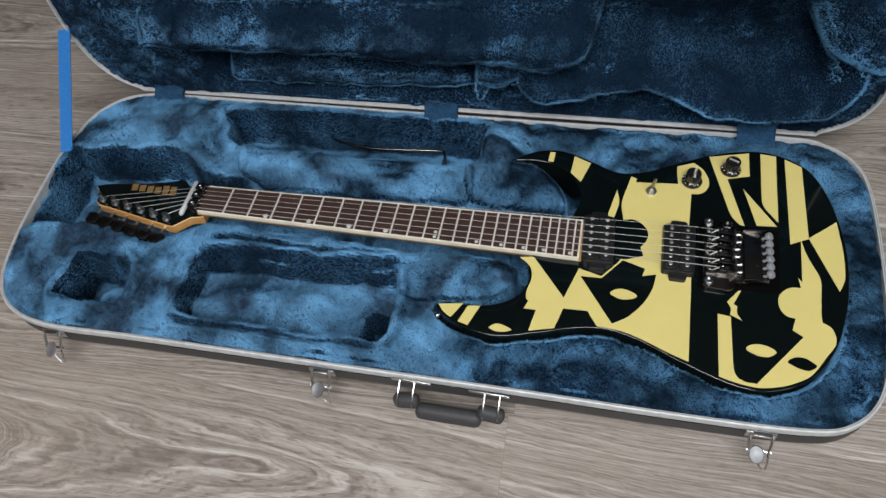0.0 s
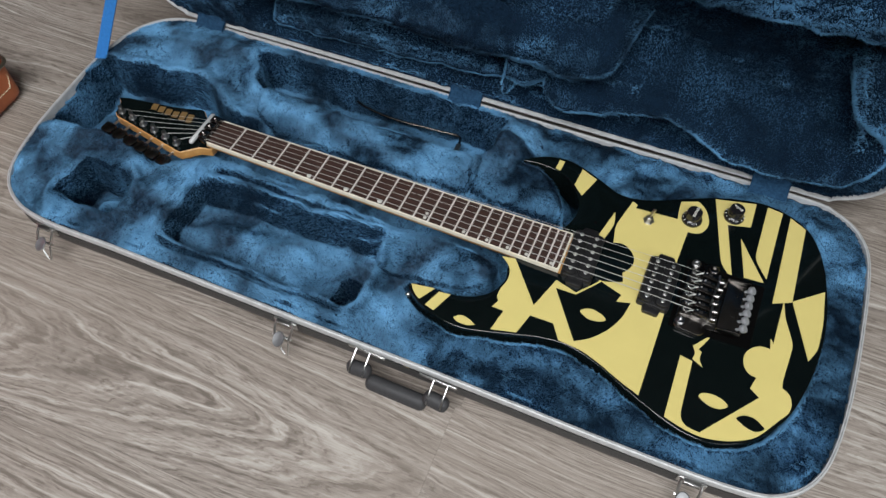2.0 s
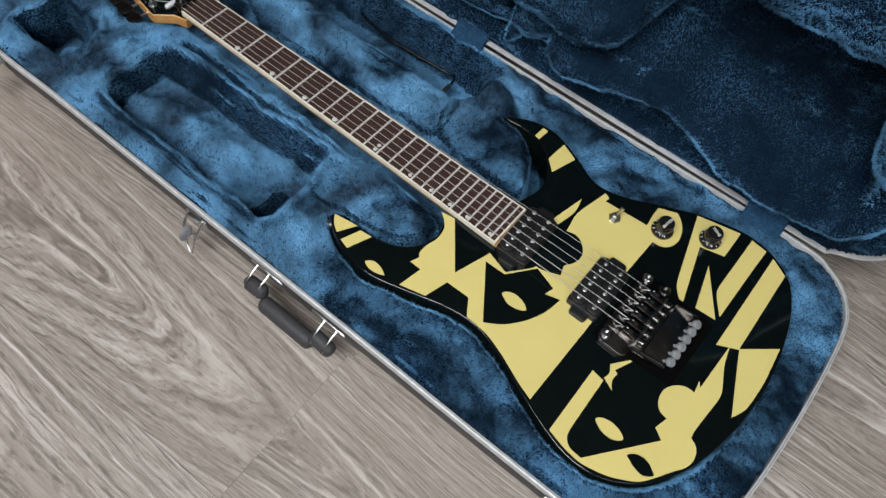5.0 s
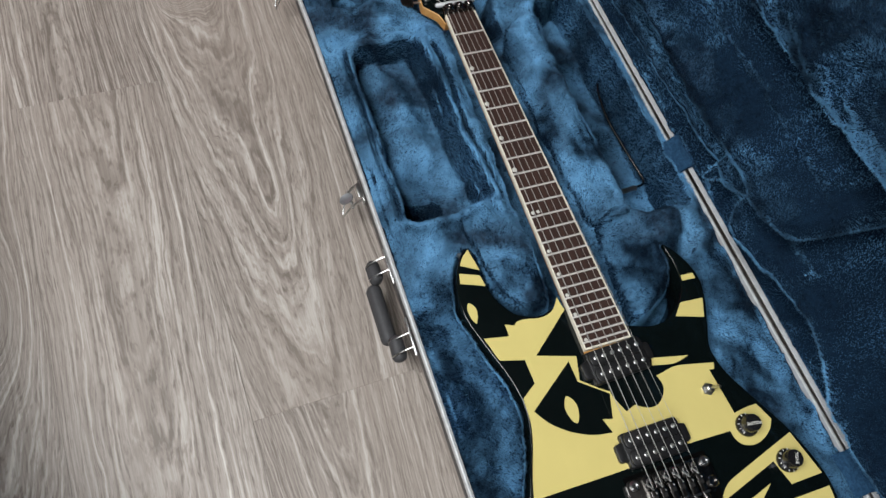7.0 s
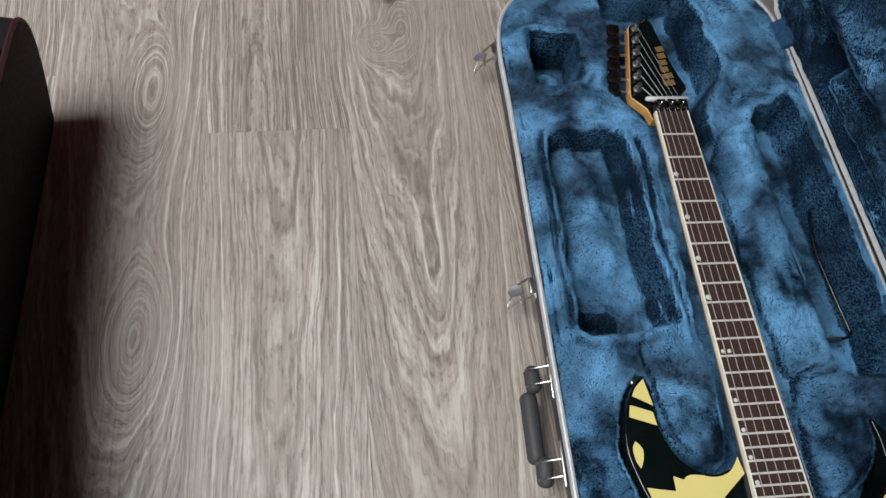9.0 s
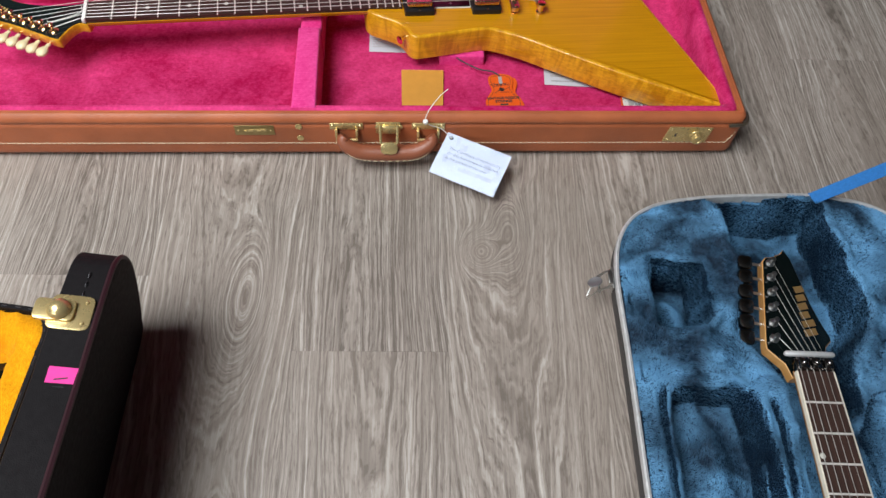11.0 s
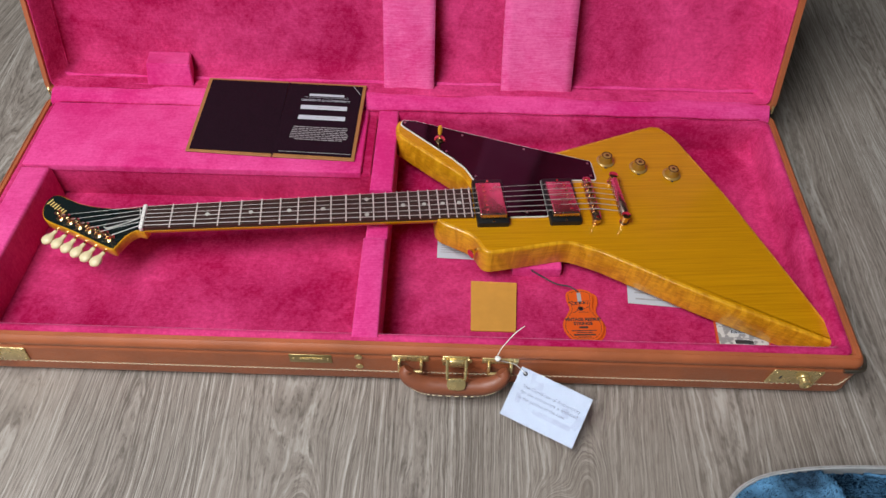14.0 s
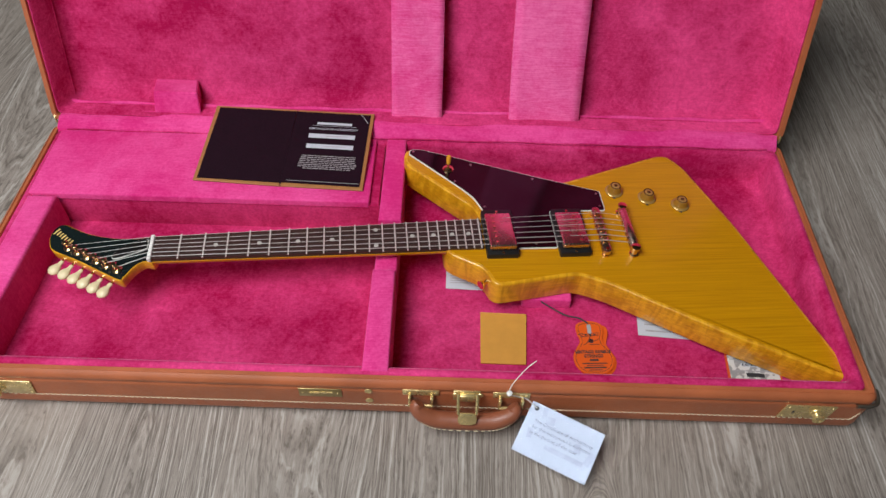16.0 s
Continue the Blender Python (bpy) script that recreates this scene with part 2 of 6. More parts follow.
def plush(name, dark, light, tint, pile=0.0016, sheen=0.6, patches=22):
    """Deep pile: patches brushed this way and that, and fine fibres."""
    m = Nodes(name)
    c = m.coords()
    a = m.noise(c, patches, 5, 0.65, 0.7)
    a2 = m.noise(c, patches * 2.8, 4, 0.62, 0.9)
    b = m.noise(m.scaled(c, (1, 1.6, 1)), 230, 4, 0.72)
    t = m.noise(c, 800, 2, 0.6)
    f = m.math("ADD", m.remap(a, 0.36, 0.64, 0.32, 0.52), m.math("ADD", m.remap(a2, 0.36, 0.64, -0.05, 0.05), m.remap(b, 0.32, 0.7, -0.22, 0.28)))
    m.set(Base_Color=m.mix(f, dark, light), Roughness=0.92, Specular_IOR_Level=0.08, Sheen_Weight=sheen, Sheen_Roughness=0.42, Sheen_Tint=(*tint, 1))
    m.bump(m.math("ADD", m.math("MULTIPLY", b, 1.0), m.math("ADD", m.math("MULTIPLY", a2, 1.6), m.math("MULTIPLY", t, 0.4))), 0.8, pile)
    return m.mat


def velvet(name, dark, light, tint, sheen=0.5, lines=0.1):
    """Short-pile velvet with rubbed, lighter places, pressed marks and fine weave lines."""
    m = Nodes(name)
    c = m.coords()
    a = m.noise(c, 5, 5, 0.62, 0.6)
    p = m.noise(c, 26, 4, 0.65, 1.0)
    b = m.noise(c, 210, 4, 0.75)
    l = m.noise(m.scaled(c, (1, 14, 1)), 45, 3, 0.6)
    f = m.math("ADD", m.remap(a, 0.36, 0.64, 0.05, 0.58), m.math("ADD", m.remap(p, 0.36, 0.66, -0.09, 0.1), m.math("ADD", m.remap(b, 0.33, 0.7, -0.14, 0.2), m.remap(l, 0.35, 0.7, -lines, lines))))
    m.set(Base_Color=m.mix(f, dark, light), Roughness=0.85, Specular_IOR_Level=0.15, Sheen_Weight=sheen, Sheen_Roughness=0.35, Sheen_Tint=(*tint, 1))
    m.bump(m.math("ADD", b, m.math("ADD", m.math("MULTIPLY", a, 2.0), m.math("MULTIPLY", l, 4 * lines))), 0.4, 0.001)
    return m.mat


def leather(name, colour, rough=0.42):
    m = Nodes(name)
    c = m.coords()
    v = m.add("TexVoronoi")
    m.put(v.inputs["Vector"], c)
    v.inputs["Scale"].default_value = 900
    a, s = m.noise(c, 14, 5, 0.6), m.noise(c, 160, 4)
    m.set(Base_Color=m.mix(m.remap(a, 0.3, 0.7), tuple(q * 0.8 for q in colour), tuple(q * 1.12 for q in colour)), Roughness=m.remap(s, 0.3, 0.7, rough - 0.06, rough + 0.1))
    m.bump(m.math("ADD", v.outputs["Distance"], m.math("MULTIPLY", s, 0.6)), 0.25, 0.0006)
    return m.mat


def grainy(name, dark, light, along=(2.0, 60.0, 60.0), rough=0.4, coat=0.0, figure=0.0):
    """Plain wood grain along local x; figure adds the ripples of flamed wood across it."""
    m = Nodes(name)
    c = m.coords()
    g = m.noise(m.scaled(c, along), 4.0, 6, 0.62, 0.35)
    h = m.noise(m.scaled(c, (along[0] * 2, along[1] * 5, along[2] * 5)), 6.0, 3, 0.6)
    f = m.math("ADD", m.remap(g, 0.3, 0.7, 0, 0.75), m.remap(h, 0.3, 0.7, -0.1, 0.25))
    if figure:
        r = m.noise(m.scaled(c, (70, 6, 14)), 1.4, 2, 0.5, 0.8)
        f = m.math("ADD", f, m.remap(r, 0.35, 0.65, -figure, figure))
    m.set(Base_Color=m.mix(f, dark, light), Roughness=rough, Coat_Weight=coat, Coat_Roughness=0.05)
    m.bump(h, 0.06, 0.0004)
    return m.mat


def floor_wood():
    """Grey-brown oak laminate: arched growth rings, three knots, pores and board-to-board tone."""
    m = Nodes("oak_laminate")
    rnd = m.add("ObjectInfo").outputs["Random"]
    obj = m.coords()
    geo = m.add("NewGeometry").outputs["Position"]
    sep = m.add("SeparateXYZ")
    m.put(sep.inputs[0], obj)
    x, y = sep.outputs[0], sep.outputs[1]
    shift = m.add("CombineXYZ")
    m.put(shift.inputs[0], m.math("MULTIPLY", rnd, 37.0))
    m.put(shift.inputs[1], m.math("MULTIPLY", rnd, 11.0))
    slow = m.noise(m.scaled(obj, (1.3, 3.0, 1.0), shift.outputs[0]), 1.0, 2, 0.5)
    mid = m.noise(m.scaled(obj, (6.0, 26.0, 1.0), shift.outputs[0]), 1.0, 3, 0.55)
    fine = m.noise(m.scaled(obj, (20.0, 110.0, 1.0), shift.outputs[0]), 1.0, 3, 0.6)
    # a flat cut through cones of growth rings: arches in the middle of a board, close lines at its edges
    yy = m.math("ADD", m.math("SUBTRACT", y, m.remap(rnd, 0, 1, 0.07, 0.12)), m.remap(slow, 0.3, 0.7, -0.018, 0.018))
    hh = m.math("ADD", m.math("MULTIPLY", x, m.remap(m.math("FRACT", m.math("MULTIPLY", rnd, 7.3)), 0, 1, -0.07, 0.07)), m.remap(m.math("FRACT", m.math("MULTIPLY", rnd, 3.7)), 0, 1, 0.05, 0.09))
    hh = m.math("ABSOLUTE", hh)
    r = m.math("SQRT", m.math("ADD", m.math("MULTIPLY", yy, yy), m.math("ADD", m.math("MULTIPLY", hh, hh), 0.00012)))
    r = m.math("ADD", r, m.math("ADD", m.math("MULTIPLY", m.math("SUBTRACT", mid, 0.5), 0.009), m.math("MULTIPLY", m.math("SUBTRACT", fine, 0.5), 0.002)))
    gs = m.add("SeparateXYZ")
    m.put(gs.inputs[0], geo)
    knots, core = 0.0, 0.0
    for kx, ky, lx, ly, s in KNOTS:
        dx = m.math("DIVIDE", m.math("SUBTRACT", gs.outputs[0], kx), lx)
        dy = m.math("DIVIDE", m.math("SUBTRACT", gs.outputs[1], ky), ly)
        d = m.math("ADD", m.math("MULTIPLY", dx, dx), m.math("MULTIPLY", dy, dy))
        knots = m.math("ADD", knots, m.math("MULTIPLY", m.math("EXPONENT", m.math("MULTIPLY", d, -1.0)), s))
        core = m.math("ADD", core, m.math("MULTIPLY", m.math("EXPONENT", m.math("MULTIPLY", d, -9.0)), s * 14))
    r = m.math("SUBTRACT", r, knots)

    def lines(scale, seed, detail):
        n = m.add("TexNoise", noise_dimensions="1D")
        m.put(n.inputs["W"], m.math("ADD", m.math("MULTIPLY", r, scale), m.math("MULTIPLY", rnd, seed)))
        n.inputs["Scale"].default_value, n.inputs["Detail"].default_value, n.inputs["Roughness"].default_value = 1.0, detail, 0.6
        return n.outputs["Fac"]

    wide, thin = lines(165.0, 53.0, 1.5), lines(520.0, 91.0, 1.0)
    ring, gap = m.remap(wide, 0.55, 0.68), m.remap(wide, 0.47, 0.36)
    # pores and dark streaks follow the rings
    lay = m.add("CombineXYZ")
    m.put(lay.inputs[0], x)
    m.put(lay.inputs[1], r)
    m.put(lay.inputs[2], m.math("MULTIPLY", y, 0.4))
    lay = lay.outputs[0]
    pore = m.noise(m.scaled(lay, (24.0, 620.0, 150.0), shift.outputs[0]), 1.0, 4, 0.72)
    streak = m.noise(m.scaled(obj, (7.0, 230.0, 1.0), shift.outputs[0]), 1.0, 5, 0.72, 0.1)
    broad = m.noise(m.scaled(obj, (1.6, 14.0, 1.0), shift.outputs[0]), 1.0, 3, 0.6, 0.3)
    tone = m.noise(m.scaled(obj, (1.0, 2.4, 1.0), shift.outputs[0]), 1.4, 3)
    fade = m.remap(m.noise(m.scaled(obj, (5.0, 14.0, 1.0), shift.outputs[0]), 1.0, 3), 0.4, 0.6, 0.12, 1.0)
    fade = m.math("MINIMUM", m.math("ADD", fade, m.math("MULTIPLY", knots, 40.0)), 1.0)
    f = m.math("ADD", m.remap(streak, 0.34, 0.66, 0.24, 0.58), m.remap(broad, 0.3, 0.7, -0.12, 0.12))
    f = m.math("SUBTRACT", f, m.math("MULTIPLY", m.remap(pore, 0.5, 0.64), 0.2))
    f = m.math("ADD", f, m.remap(thin, 0.34, 0.66, -0.17, 0.17))
    f = m.math("SUBTRACT", f, m.math("MULTIPLY", m.math("MULTIPLY", gap, fade), 0.12))
    f = m.math("ADD", f, m.math("MULTIPLY", m.math("MULTIPLY", ring, fade), 0.3))
    dash = m.noise(m.scaled(lay, (42.0, 900.0, 300.0), shift.outputs[0]), 1.0, 2, 0.6)
    f = m.math("SUBTRACT", f, m.math("MULTIPLY", m.remap(dash, 0.54, 0.66), 0.26))
    f = m.math("ADD", f, m.remap(rnd, 0, 1, -0.06, 0.1))
    f = m.math("SUBTRACT", f, m.math("MULTIPLY", core, 0.25))
    ramp = m.add("ValToRGB")
    m.put(ramp.inputs[0], f)
    e = ramp.color_ramp.elements
    e[0].position, e[0].color = 0.0, (0.138, 0.116, 0.097, 1)
    e[1].position, e[1].color = 1.0, (0.61, 0.58, 0.53, 1)
    k = e.new(0.42)
    k.color = (0.308, 0.268, 0.233, 1)
    warm = m.mix(m.remap(tone, 0.4, 0.7, 0, 0.4), ramp.outputs[0], (0.29, 0.243, 0.203))
    warm = m.mix(m.math("MULTIPLY", knots, 3.5), warm, (0.25, 0.205, 0.17))
    m.set(Base_Color=warm, Roughness=m.remap(pore, 0.3, 0.7, 0.4, 0.56), Specular_IOR_Level=0.4)
    m.bump(m.math("ADD", pore, m.math("MULTIPLY", streak, 0.8)), 0.2, 0.0007)
    return m.mat


KNOTS = ((-0.106, -0.662, 0.085, 0.03, 0.045), (0.253, -0.637, 0.08, 0.032, 0.04), (-0.225, -0.328, 0.05, 0.022, 0.03), (-0.195, -0.365, 0.025, 0.02, 0.06), (0.165, -0.3, 0.09, 0.02, 0.008))
BLACK_PAINT = plain("black_lacquer", (0.0025, 0.0045, 0.0045), 0.09)
YELLOW_PAINT = plain("pale_yellow_lacquer", (0.63, 0.53, 0.19), 0.14, spread=0.03, scale=20)
BLACK_METAL = metal("black_nickel", (0.2, 0.19, 0.18), 0.2)
SMOKE_METAL = metal("smoked_nickel", (0.42, 0.42, 0.42), 0.24)
BLACK_PLASTIC = plain("black_plastic", (0.009, 0.009, 0.0095), 0.38)
CHROME = metal("nickel_plate", (0.56, 0.56, 0.545), 0.26)
ALUMINIUM = metal("brushed_aluminium", (0.6, 0.61, 0.61), 0.62)
ALUMINIUM.node_tree.nodes["Principled BSDF"].inputs["Metallic"].default_value = 0.45
LATCH_GREY = metal("dull_nickel", (0.2, 0.205, 0.21), 0.45)
LATCH_GREY.node_tree.nodes["Principled BSDF"].inputs["Metallic"].default_value = 0.6
BRASS = metal("polished_brass", (0.74, 0.58, 0.27), 0.24)
BRASS.node_tree.nodes["Principled BSDF"].inputs["Metallic"].default_value = 0.7
GOLD = metal("gold_plate", (0.9, 0.64, 0.34), 0.13)
STEEL = metal("string_steel", (0.56, 0.55, 0.52), 0.3)
FRET = metal("fret_wire", (0.78, 0.76, 0.71), 0.32)
for wire in (STEEL, FRET):
    wire.node_tree.nodes["Principled BSDF"].inputs["Metallic"].default_value = 0.35
COVER_GOLD = metal("rose_gold_cover", (0.86, 0.62, 0.5), 0.22)
ROSEWOOD = grainy("rosewood", (0.016, 0.0075, 0.0055), (0.064, 0.029, 0.02), (3, 130, 60), 0.5)
BINDING = plain("cream_binding", (0.7, 0.66, 0.54), 0.4)
PEARL = plain("pearl_inlay", (0.55, 0.55, 0.5), 0.25)
MAPLE = grainy("maple_neck", (0.42, 0.2, 0.06), (0.62, 0.36, 0.13), (4, 50, 50), 0.35, 0.4)
RUBBER = plain("worn_black_rubber", (0.036, 0.036, 0.038), 0.62, bump=0.4, scale=260)
SHELL = plain("black_moulded_plastic", (0.034, 0.034, 0.035), 0.5, bump=0.3, scale=200)
BLUE = plush("blue_plush", (0.0008, 0.004, 0.011), (0.007, 0.024, 0.05), (0.4, 0.65, 1.0), pile=0.0012, sheen=0.0)
fibre = Nodes("blue_fibre")
fc = fibre.coords()
# brushed patches: the nap's sheen is put into the fibre colour as noise
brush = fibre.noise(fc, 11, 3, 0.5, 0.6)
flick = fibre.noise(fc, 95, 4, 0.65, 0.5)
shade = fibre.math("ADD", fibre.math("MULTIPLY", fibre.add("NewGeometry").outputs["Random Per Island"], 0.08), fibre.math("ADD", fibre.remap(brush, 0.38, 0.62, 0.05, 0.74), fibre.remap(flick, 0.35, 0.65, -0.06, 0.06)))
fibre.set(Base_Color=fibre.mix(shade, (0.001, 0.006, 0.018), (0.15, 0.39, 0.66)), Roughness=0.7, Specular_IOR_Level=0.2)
BLUE_FIBRE = fibre.mat
TAB_BLUE = plush("blue_tab_plush", (0.003, 0.014, 0.036), (0.035, 0.1, 0.19), (0.4, 0.65, 1.0), pile=0.0018, sheen=0.05)
STRAP = plain("blue_webbing", (0.02, 0.17, 0.47), 0.7, bump=0.5, scale=300)
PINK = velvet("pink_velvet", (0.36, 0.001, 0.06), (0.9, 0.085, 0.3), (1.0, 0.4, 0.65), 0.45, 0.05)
# same velvet, lighter on raised pads and flap: their sheen is in the colour
PINK_LIT = velvet("pink_velvet_light_nap", (0.62, 0.02, 0.18), (0.93, 0.13, 0.41), (1.0, 0.5, 0.75), 0.4)
TAN = leather("tan_leather", (0.44, 0.125, 0.048))
HANDLE_TAN = leather("brown_handle_leather", (0.27, 0.085, 0.042), 0.38)
PINK_PALE = velvet("pale_pink_velvet", (0.74, 0.05, 0.24), (0.97, 0.22, 0.5), (1.0, 0.6, 0.8), 0.3, 0.2)
THREAD = plain("waxed_thread", (0.72, 0.62, 0.42), 0.7)
KORINA = grainy("amber_korina", (0.44, 0.185, 0.002), (0.66, 0.31, 0.004), (1.5, 70, 70), 0.26, 0.3)
KORINA_SIDE = grainy("flamed_korina", (0.48, 0.2, 0.003), (0.8, 0.41, 0.016), (1.5, 40, 70), 0.3, 0.5, 0.35)
TORTOISE = plain("dark_pickguard", (0.009, 0.002, 0.004), 0.1)
WHITE = plain("white_plastic", (0.78, 0.77, 0.72), 0.35)
IVORY = plain("ivory_plastic", (0.8, 0.69, 0.42), 0.3)
PAPER = plain("white_card", (0.52, 0.55, 0.6), 0.95, spread=0.03)
PAPER.node_tree.nodes["Principled BSDF"].inputs["Specular IOR Level"].default_value = 0.1
INK = plain("dark_ink", (0.03, 0.03, 0.035), 0.6)

# ---- the room ----
OAK = floor_wood()
# walls and ceiling stay out of view; dark grey keeps their bounced light low
WALL = plain("wall_paint", (0.09, 0.089, 0.087), 0.8, spread=0.04, bump=0.1)
X0, X1, Y0, Y1, H = -2.9, 2.9, -3.1, 2.7, 2.5


def slab(name, x0, x1, y0, y1, z0, z1, mat, parent=None):
    bm = rbox(x1 - x0, y1 - y0, z1 - z0, 0.0, at=Matrix.Translation(((x0 + x1) / 2, (y0 + y1) / 2, (z0 + z1) / 2)))
    return link_mesh(name, bm, mat, parent, smooth=False)


def setting(ob, label, category):
    return tagged(ob, label, category, kind="structure")


setting(slab("wall_north", X0 - 0.15, X1 + 0.15, Y1, Y1 + 0.15, 0, H, WALL), "unseen wall of the room, dark grey to limit bounced light", "wall")
setting(slab("wall_west", X0 - 0.15, X0, Y0, Y1, 0, H, WALL), "unseen wall of the room, dark grey to limit bounced light", "wall")
setting(slab("wall_south", X0 - 0.15, X1 + 0.15, Y0 - 0.15, Y0, 0, H, WALL), "unseen wall of the room, dark grey to limit bounced light", "wall")


def slabs(name, boxes, mat):
    bm = bmesh.new()
    for x0, x1, y0, y1, z0, z1 in boxes:
        for q in bmesh.ops.create_cube(bm, size=1.0)["verts"]:
            q.co = Vector(((x0 + x1) / 2 + q.co.x * (x1 - x0), (y0 + y1) / 2 + q.co.y * (y1 - y0), (z0 + z1) / 2 + q.co.z * (z1 - z0)))
    return link_mesh(name, bm, mat, smooth=False)


# the wall with the window and the ceiling with the roof window, built round their openings
setting(slabs("wall_east", ((X1, X1 + 0.15, Y0, -2.9, 0, H), (X1, X1 + 0.15, -1.1, Y1, 0, H), (X1, X1 + 0.15, -2.9, -1.1, 0, 1.15), (X1, X1 + 0.15, -2.9, -1.1, 2.35, H)), WALL), "unseen low-bounce dark grey wall with a window opening", "wall")
T, A, B = H + 0.12, Y0 - 0.15, Y1 + 0.15
setting(slabs("ceiling", ((X0 - 0.15, -0.4, A, B, H, T), (1.5, X1 + 0.15, A, B, H, T), (-0.4, 1.5, A, -2.2, H, T), (-0.4, 1.5, -0.8, B, H, T)), WALL), "unseen low-bounce dark grey ceiling with a square roof window opening", "ceiling")

# laminate floor: a dark underlay and boards laid 3 degrees off the case
floor = setting(slab("floor", X0, X1, Y0, Y1, -0.03, -0.011, plain("underlay", (0.03, 0.025, 0.02), 0.9)), "grey-brown oak laminate floor of long boards", "floor")

# ---- blue-lined hard case, flat on the floor ----
RIM = 0.07
BLUE_AT = pose(-0.0121, 0.0076, RIM, 0, 0, 0.75)
GUITAR_AT = pose(-0.0022, 0.0007, 0.0844, -0.3, 1.27, 1.33)
case = thing("guitar_case", BLUE_AT, "open black hard case with silver rim and deep blue plush lining", "guitar case")
OUTLINE = spline([(-0.125, -0.21), (0.0, -0.207), (0.21, -0.203), (0.46, -0.198), (0.62, -0.196), (0.75, -0.191), (0.8, -0.177), (0.832, -0.138), (0.846, -0.07), (0.85, 0.025), (0.847, 0.135), (0.833, 0.184),
                  (0.8, 0.212), (0.745, 0.221), (0.5, 0.2125), (0.28, 0.207), (0.08, 0.203), (-0.1, 0.199), (-0.16, 0.197), (-0.21, 0.182), (-0.244, 0.142), (-0.257, 0.075), (-0.254, 0.0), (-0.244, -0.09), (-0.224, -0.158), (-0.187, -0.195)], 10)


def bottom_of(x, y):
    return -RIM + 0.0015


def shell_loops(line, floor_at, steps=((0.0, 0.0), (0.0002, 0.3), (0.002, 0.42), (0.015, 0.66), (0.035, 0.9), (0.055, 0.985), (0.07, 1.0))):
    loops = []
    for inset, f in steps:
        o = offset_line(line, -inset)
        loops.append([(x, y, -0.012 + f * (floor_at(x, y) + 0.012)) for x, y in o])
    return loops


def rim_loops(line, wide=1.0, deep=0.6):
    return [[(x, y, z if z > -0.01 or d < 0 else z * deep) for x, y in offset_line(line, d * wide)] for d, z in ((0.0, -0.016), (0.0015, -0.014), (0.0018, -0.003), (0.0002, 0.0005), (-0.0035, 0.001), (-0.004, -0.0008), (-0.0048, -0.0008), (-0.0054, 0.0012), (-0.0085, 0.0008), (-0.0095, -0.002), (-0.0095, -0.014))]


part("lower_shell", loft(shell_loops(OUTLINE, bottom_of), cap_last=True), SHELL, case, "black moulded shell")
part("rim", loft(rim_loops(OUTLINE, 0.44)), ALUMINIUM, case, "silver aluminium valance", angle=35)

BODY = spline([(0.397, 0.12), (0.42, 0.137), (0.448, 0.144), (0.472, 0.14), (0.5, 0.129), (0.53, 0.117), (0.562, 0.122), (0.604, 0.143), (0.642, 0.162), (0.68, 0.174), (0.71, 0.177),
               (0.74, 0.169), (0.764, 0.151), (0.781, 0.117), (0.791, 0.075), (0.796, 0.03), (0.794, -0.015), (0.787, -0.056), (0.774, -0.097), (0.752, -0.131), (0.725, -0.152), (0.694, -0.161),
               (0.66, -0.157), (0.61, -0.139), (0.572, -0.123), (0.535, -0.114), (0.5, -0.118), (0.462, -0.13), (0.418, -0.142), (0.385, -0.139), (0.358, -0.129), (0.341, -0.115),
               (0.355, -0.108), (0.385, -0.107), (0.413, -0.099), (0.433, -0.083), (0.441, -0.06), (0.437, -0.042), (0.44, -0.028), (0.47, -0.006), (0.478, 0.03), (0.487, 0.06), (0.485, 0.082), (0.469, 0.106), (0.45, 0.119), (0.42, 0.122)], 4)


REST = BLUE_AT.inverted() @ GUITAR_AT
BED = [tuple((REST @ Vector((x, y, 0))).xy) for x, y in BODY]


def near(points):
    """Plan points of the guitar in the case's plan."""
    return [tuple((REST @ Vector((x, y, 0))).xy) for x, y in points]


